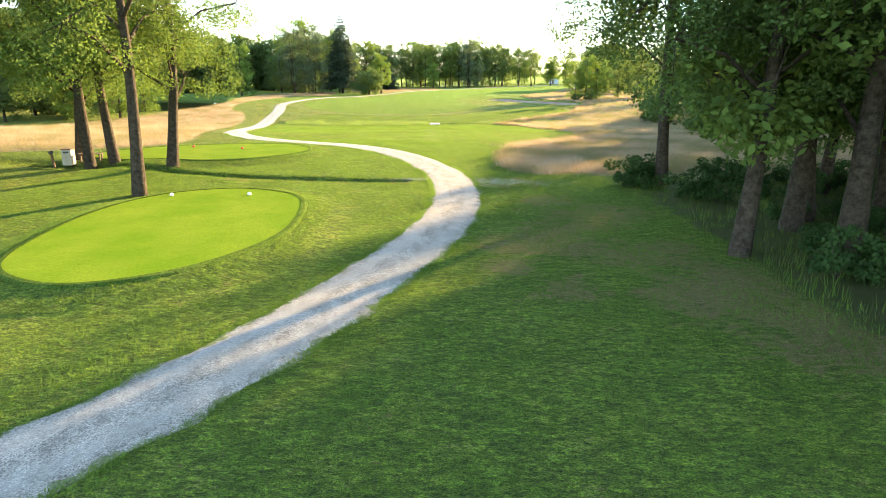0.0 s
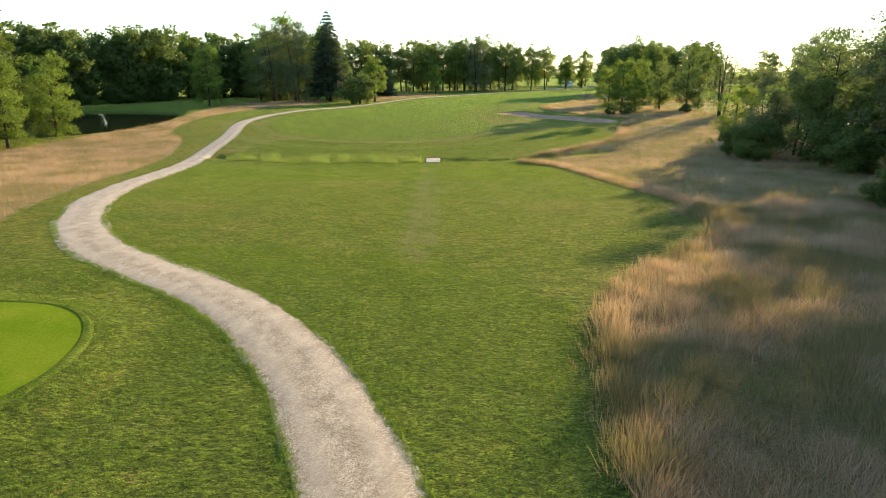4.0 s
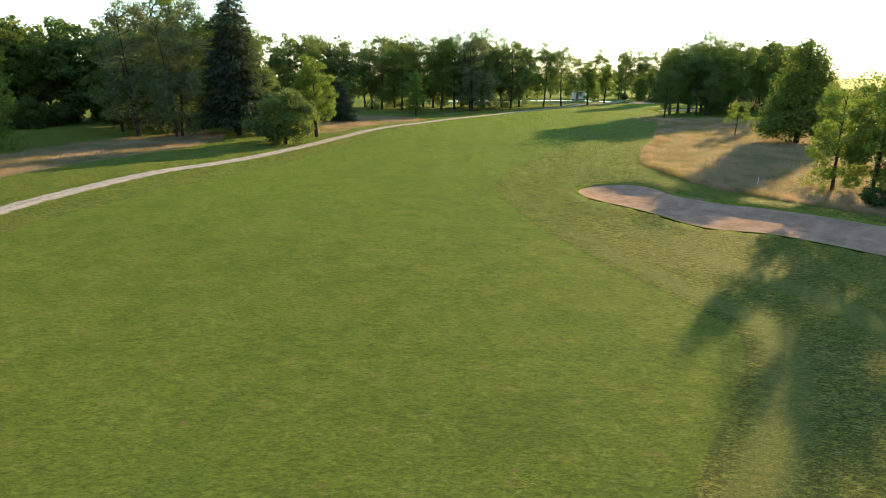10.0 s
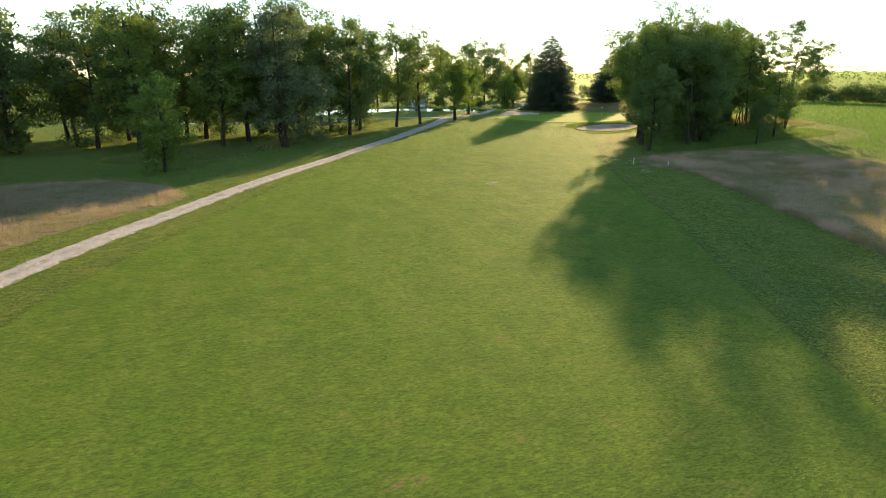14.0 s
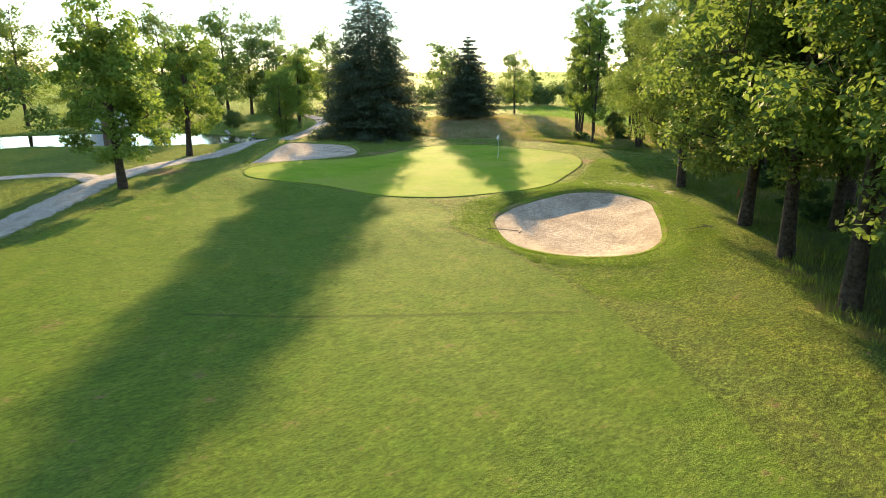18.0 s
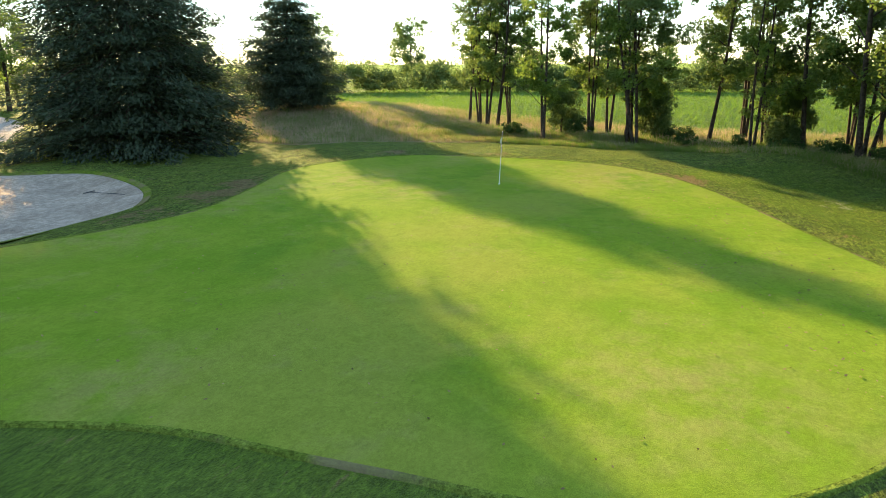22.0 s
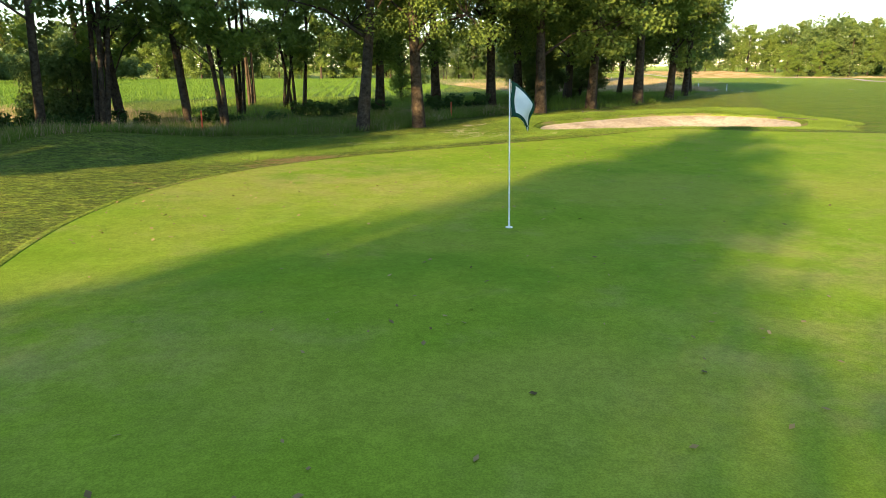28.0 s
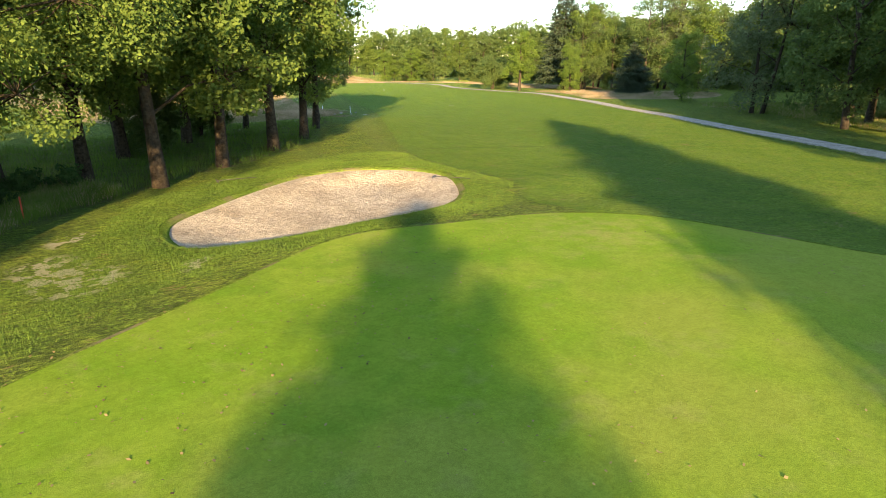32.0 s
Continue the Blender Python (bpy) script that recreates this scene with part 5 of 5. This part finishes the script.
# grass creeping over the edges of the cart path
e_rnd = np.random.RandomState(44)
eP = densify(CART, 0.05)
eP = eP[(eP[:, 1] > 0) & (eP[:, 1] < 62)]
eN = np.gradient(eP, axis=0)
eN = np.stack([eN[:, 1], -eN[:, 0]], -1) / np.hypot(eN[:, 0], eN[:, 1])[:, None]
pick = e_rnd.randint(0, len(eP), 16000)
q_e = eP[pick] + eN[pick] * (e_rnd.choice([-1, 1], 16000) * (1.03 + np.abs(e_rnd.normal(size=16000)) * 0.16 - 0.1))[:, None]
tagged(new("path_edge_grass", blades("path_edge_grass", q_e, 0.08, 0.07, 0.011, 4, "turfblade", 45, lean=1.2)), "short grass growing along the path edges", "grass", kind="stuff")
# uncut grass below the row of trees along the path
row = curve_through([(2, 236), (12, 248), (22, 260), (30, 271), (40, 284.5), (36, 287), (24, 276), (12, 266), (2, 255), (-8, 244)], 4)
q_u = scatter(row, 9000, 46)
tagged(new("grass_below_trees", blades("grass_below_trees", q_u, 0.42, 0.3, 0.014, 6, "turfblade", 47, lean=0.9)), "long dull green grass below the row of trees", "grass", kind="stuff")
q_u = scatter(row, 5000, 48)
tagged(new("dry_grass_below_trees", blades("dry_grass_below_trees", q_u, 0.42, 0.3, 0.012, 5, "straw", 49, lean=0.9)), "dry grass stalks below the row of trees", "grass", kind="stuff")
r_rnd = np.random.RandomState(12)
dB = densify(DITCH_B, 0.05)
q_b = dB[r_rnd.randint(0, len(dB), 9000)] + r_rnd.normal(size=(9000, 2)) * (0.35, 0.55)
q_b = q_b[(np.abs(q_b[:, 0] - 0.5) > 0.95) & (q_b[:, 0] > -20.8)]
tagged(new("reeds", blades("reeds", q_b[q_b[:, 0] < 0.5], 0.85, 0.2, 0.013, 8, "reed", 13, lean=0.5)), "green reeds growing along the ditch", "reeds", kind="stuff")
q_c = q_b[q_b[:, 0] > 0.5][::2]
tagged(new("ditch_grass", blades("ditch_grass", q_c, 0.5, 0.2, 0.012, 7, "reed", 16, lean=0.7)), "low green reeds and grass along the ditch", "reeds", kind="stuff")


def maize():
    rnd = np.random.RandomState(14)
    rows = []
    for r in np.arange(66, 190, 1.1):
        for s in np.arange(95, 332, 0.8):
            rows.append((r + rnd.uniform(-0.12, 0.12), s + rnd.uniform(-0.3, 0.3)))
    Q = np.array(rows)
    Q = Q[area_dist(FIELD, Q[:, 0], Q[:, 1]) < -0.3]
    return blades("maize_crop", Q, 0.45, 0.3, 0.03, 9, "corn", 15, lean=1.3)


tagged(new("maize_crop", maize()), "bright green young maize growing in rows", "crop", kind="stuff")


# ---- flag, markers, bench, rakes ----
def flagstick(x, y):
    root = new("flagstick")
    root.matrix_basis = Matrix.Translation((x, y, at_land(x, y) + 0.03)) @ Matrix.Rotation(radians(2.3), 4, Vector((0.93, 0.4, 0))) @ Matrix.Rotation(radians(196), 4, "Z")
    v, f = [], []
    tube(v, f, [(0, 0, -0.1), (0, 0, 1.0), (0, 0, 2.13)], [0.014, 0.011, 0.009], 10)
    child("pole", mesh_from("pole", v, f, M["white"], True), root, "thin white pole")
    # cloth hangs half folded towards -x
    nu, nv = 9, 11

    def cloth(u, w):
        drop = 0.5 * w + 0.06 * u
        return (0.02 + 0.36 * u * (1 - 0.15 * w) + 0.012 * math.sin(9 * w), 0.05 * math.sin(5 * u + 3 * w) * u, 2.11 - drop * (1 - 0.25 * u) - 0.30 * u * u)

    def sheet(name, u0, u1, w0, w1, mat, thick, label, under=None):
        verts, faces = [], []
        for side in (-thick, thick):
            for i in range(nu):
                for j in range(nv):
                    p = cloth(u0 + (u1 - u0) * i / (nu - 1), w0 + (w1 - w0) * j / (nv - 1))
                    verts.append((p[0], p[1] + side, p[2]))
        for s in (0, nu * nv):
            for i in range(nu - 1):
                for j in range(nv - 1):
                    a = s + i * nv + j
                    faces.append((a, a + 1, a + nv + 1, a + nv))
        return child(name, mesh_from(name, verts, faces, mat, True), under or root, label)

    white_cloth = sheet("flag_cloth", 0, 1, 0, 1, M["white"], 0.002, "white triangular flag cloth")
    sheet("flag_border", 0, 0.2, 0, 1, M["gcloth"], 0.004, "dark green border", white_cloth)
    sheet("flag_border", 0.9, 1, 0, 1, M["gcloth"], 0.004, "dark green border", white_cloth)
    sheet("flag_border", 0.1, 0.95, 0.88, 1, M["gcloth"], 0.004, "dark green border", white_cloth)
    sheet("flag_border", 0.1, 0.95, 0, 0.1, M["gcloth"], 0.004, "dark green border", white_cloth)
    return tagged(root, "white golf flag with dark green border on a thin pole", "golf flag")


FX, FY = 78.78, 274.4
flagstick(FX, FY).rotation_mode = "XYZ"
v, f = [], []
tube(v, f, [(0, 0, -0.12), (0, 0, 0.012)], [0.054, 0.054], 20)
cup = new("golf_hole_cup", mesh_from("golf_hole_cup", v, f, M["white"]))
cup.location = (FX, FY, at_land(FX, FY) + 0.03)
tagged(cup, "white hole cup set in the putting green", "hole cup")


def marker(name, x, y, r, mat, label, cat="tee marker"):
    bm = bmesh.new()
    bmesh.ops.create_icosphere(bm, subdivisions=2, radius=r)
    for vert in bm.verts:
        vert.co.z = max(vert.co.z, -0.55 * r)
    me = bpy.data.meshes.new(name)
    bm.to_mesh(me)
    bm.free()
    me.materials.append(mat)
    ob = new(name, me)
    ob.location = (x, y, at_land(x, y) + 0.03 + 0.5 * r)
    return tagged(ob, label, cat, "tee markers")


marker("tee_marker", -15.0, 42.0, 0.09, M["red"], "small red tee marker on the mown tee")
marker("tee_marker", -11.5, 40.9, 0.09, M["red"], "small red tee marker on the mown tee")
marker("tee_marker", -9.2, 24.3, 0.08, M["white"], "small white tee marker on the mown tee")
marker("tee_marker", -6.3, 24.5, 0.08, M["white"], "small white tee marker on the mown tee")


def stake(x, y, h, mat, label):
    root_name = "boundary_stake"
    bm = bmesh.new()
    box(bm, (0.05, 0.05, h), Matrix.Translation((0, 0, h / 2)), 0.008)
    bmesh.ops.create_cone(bm, segments=4, radius1=0.035, radius2=0.002, depth=0.05, cap_ends=True, matrix=Matrix.Translation((0, 0, h + 0.02)) @ Matrix.Rotation(radians(45), 4, "Z"))
    me = bpy.data.meshes.new(root_name)
    bm.to_mesh(me)
    bm.free()
    me.materials.append(mat)
    ob = new(root_name, me)
    ob.matrix_basis = Matrix.Translation((x, y, at_land(x, y) - 0.02)) @ Matrix.Rotation(radians(4), 4, "X")
    return tagged(ob, label, "stake", "boundary stakes")


for x, y, h, c in ((42.4, 218.4, 0.65, "white"), (43.9, 215.2, 0.65, "white"), (34.5, 132.3, 0.6, "white"), (27, 146.5, 0.6, "white"), (-0.7, 89.0, 0.75, "yellow"), (86.8, 259.0, 0.85, "red"), (76.6, 251.8, 0.75, "red")):
    stake(x, y, h, M[c], c + " wooden boundary stake standing in the grass")


def rake(x, y, turn, z=0.06):
    root = new("bunker_rake")
    root.matrix_basis = Matrix.Translation((x, y, at_land(x, y) + z)) @ Matrix.Rotation(radians(turn), 4, "Z")
    v, f = [], []
    tube(v, f, [(0, 0, 0.02), (0.8, 0.01, 0.03), (1.7, 0, 0.02)], [0.016, 0.015, 0.014], 7)
    child("handle", mesh_from("handle", v, f, M["dark"], True), root)
    bm = bmesh.new()
    box(bm, (0.05, 0.6, 0.03), Matrix.Translation((1.7, 0, 0.03)), 0.008)
    part("head", bm, M["dark"], root)
    for i in range(12):
        bm = bmesh.new()
        bmesh.ops.create_cone(bm, segments=5, radius1=0.002, radius2=0.009, depth=0.09, cap_ends=True, matrix=Matrix.Translation((1.71, -0.27 + i * 0.049, -0.02)))
        part("tine", bm, M["dark"], root)
    return tagged(root, "dark bunker rake lying on the sand edge", "rake", "bunker rakes")


rake(60.3, 256.4, -60)
rake(67.4, 249.9, -10)
rake(71.6, 287.5, 100)


def bench_and_bin(x, y):
    b = new("waste_bin")
    b.location = (x, y, at_land(x, y))
    bm = bmesh.new()
    box(bm, (0.52, 0.45, 0.85), Matrix.Translation((0, 0, 0.5)), 0.02)
    part("body", bm, M["beige"], b, "beige panelled box")
    bm = bmesh.new()
    box(bm, (0.58, 0.5, 0.06), Matrix.Translation((0, 0, 0.95)), 0.015)
    part("lid", bm, M["wood"], b)
    bm = bmesh.new()
    box(bm, (0.3, 0.02, 0.1), Matrix.Translation((0, -0.23, 0.8)), 0.005)
    part("slot", bm, M["dark"], b)
    tagged(b, "beige waste bin with brown lid standing beside the tee", "bin")
    p = new("wooden_post", None)
    p.matrix_basis = Matrix.Translation((x - 0.75, y - 0.1, at_land(x - 0.75, y))) @ Matrix.Rotation(radians(-6), 4, "Y")
    bm = bmesh.new()
    box(bm, (0.11, 0.11, 1.25), Matrix.Translation((0, 0, 0.6)), 0.015)
    part("post", bm, M["wood"], p)
    bm = bmesh.new()
    box(bm, (0.2, 0.2, 0.16), Matrix.Translation((0, 0, 1.28)), 0.03)
    part("ball_washer", bm, M["dark"], p)
    tagged(p, "leaning brown wooden post with ball washer", "post")
    s = new("wooden_bench")
    s.location = (x + 1.15, y + 0.2, at_land(x + 1.15, y))
    for dy in (-0.16, 0, 0.16):
        bm = bmesh.new()
        box(bm, (1.3, 0.13, 0.04), Matrix.Translation((0, dy, 0.45)), 0.008)
        part("slat", bm, M["wood"], s)
    for dx in (-0.52, 0.52):
        for dy in (-0.14, 0.14):
            bm = bmesh.new()
            box(bm, (0.07, 0.07, 0.44), Matrix.Translation((dx, dy, 0.21)), 0.008)
            part("leg", bm, M["wood"], s)
    tagged(s, "low brown wooden bench beside the tee", "bench")


bench_and_bin(-19.5, 35.6)


def stones(name, spots, size, seed, label):
    rnd = random.Random(seed)
    for x, y in spots:
        bm = bmesh.new()
        bmesh.ops.create_icosphere(bm, subdivisions=1, radius=1)
        for vert in bm.verts:
            vert.co *= rnd.uniform(0.75, 1.2)
        r = size * rnd.uniform(0.6, 1.4)
        bmesh.ops.scale(bm, vec=(r, r * rnd.uniform(0.7, 1.1), r * 0.55), verts=bm.verts)
        me = bpy.data.meshes.new(name)
        bm.to_mesh(me)
        bm.free()
        me.materials.append(M["stone"])
        ob = new(name, me)
        ob.matrix_basis = Matrix.Translation((x, y, at_land(x, y) + r * 0.2)) @ Matrix.Rotation(rnd.uniform(0, 6.28), 4, "Z")
        tagged(ob, label, "stone", name + " group")


s_rnd = random.Random(17)
stones("field_stone", [(43 + s_rnd.uniform(-1, 3), 215.5 + s_rnd.uniform(-2, 5)) for _ in range(12)], 0.16, 1, "pale stone lying in thin grass")
stones("bank_stone", [(66 + s_rnd.uniform(-2, 6), 303 + s_rnd.uniform(-2, 14)) for _ in range(40)], 0.35, 2, "grey stone on the bank of the pond")
# pebbles washed out beside the cart path
p_rnd = np.random.RandomState(19)
pc = np.concatenate([np.stack([2.6 + np.abs(p_rnd.normal(size=1500)) * 1.5, 29.85 + p_rnd.normal(size=1500) * 0.33], -1), np.stack([0.8 - np.abs(p_rnd.normal(size=700)) * 1.0, 30.45 + p_rnd.normal(size=700) * 0.16], -1)])
pc[:, 1] -= np.where(pc[:, 0] > 2, 0.16 * (pc[:, 0] - 2.5), 0)
pr = p_rnd.uniform(0.014, 0.042, len(pc))[:, None]
pc = np.c_[pc, land(pc[:, 0], pc[:, 1])]
pa = p_rnd.uniform(0, 6.28, len(pc))
ex, ey = np.stack([np.cos(pa), np.sin(pa), 0 * pa], -1) * pr, np.stack([-np.sin(pa), np.cos(pa), 0 * pa], -1) * pr * 0.7
top = pc + np.array((0, 0, 0.6)) * pr
tris = [np.stack([pc + u, pc + w, top], 1) for u, w in ((ex, ey), (ey, -ex), (-ex, -ey), (-ey, ex))]
tagged(new("pebbles", tris_mesh("pebbles", np.concatenate(tris), M["pebble"])), "pale pebbles washed out beside the cart path", "pebbles", kind="stuff")
# sprinkler cover set in the fairway
for x, y in ((0.8, 165.8),):
    v, f = [], []
    tube(v, f, [(0, 0, -0.05), (0, 0, 0.012), (0, 0, 0.02)], [0.12, 0.12, 0.1], 16)
    f.append(tuple(range(len(v) - 16, len(v))))
    ob = new("sprinkler_cover", mesh_from("sprinkler_cover", v, f, M["white"]))
    ob.location = (x, y, at_land(x, y))
    tagged(ob, "small round white sprinkler cover in the turf", "sprinkler cover")
# stony scrape in the fairway
stones("fairway_stone", [(25.2 + s_rnd.uniform(-0.38, 0.38), 215.1 + s_rnd.uniform(-0.22, 0.22)) for _ in range(22)], 0.028, 3, "small pale stone in a bare scrape of turf")
# culvert slab over the ditch
bm = bmesh.new()
box(bm, (1.4, 2.9, 0.2), Matrix.Translation((0.5, 89.6, at_land(0.5, 87.5) - 0.05)), 0.04)
me = bpy.data.meshes.new("culvert_slab")
bm.to_mesh(me)
bm.free()
me.materials.append(M["stone"])
tagged(new("culvert_slab", me), "pale concrete slab bridging the ditch", "slab")


# fallen leaves on the green
l_rnd = np.random.RandomState(21)
LQ = np.concatenate([scatter(GREEN, 800, 22), scatter(curve_through([(64, 263), (72, 262), (79, 265), (84.5, 269), (85, 276), (80, 272), (72, 268)]), 900, 23)])
LZ = land(LQ[:, 0], LQ[:, 1]) + 0.045
a = l_rnd.uniform(0, 6.28, len(LQ))
s = l_rnd.uniform(0.014, 0.038, len(LQ))[:, None]
u = np.stack([np.cos(a), np.sin(a), l_rnd.uniform(-0.4, 0.4, len(LQ))], -1) * s
w = np.stack([-np.sin(a), np.cos(a), l_rnd.uniform(-0.2, 0.6, len(LQ))], -1) * s * 0.6
c = np.c_[LQ, LZ]
tagged(new("fallen_leaves", quads_mesh("fallen_leaves", np.stack([c + u, c + w, c - u, c - w], 1), M["litter"])), "scattered brown fallen leaves on the mown green", "leaves", kind="stuff")


# small pale building beyond the pond
def pump_house(x, y):
    root = new("pump_house")
    root.location = (x, y, at_land(x, y))
    bm = bmesh.new()
    box(bm, (4.2, 3.0, 2.4), Matrix.Translation((0, 0, 1.2)), 0.02)
    part("wall", bm, M["pale"], root)
    bm = bmesh.new()
    box(bm, (4.6, 3.4, 0.18), Matrix.Translation((0, 0, 2.49)), 0.03)
    part("roof", bm, M["roof"], root)
    bm = bmesh.new()
    box(bm, (0.9, 0.06, 2.0), Matrix.Translation((-0.8, -1.52, 1.0)), 0.01)
    part("door", bm, M["wood"], root)
    return tagged(root, "small pale rendered hut beyond the pond", "hut")


pump_house(60, 331)
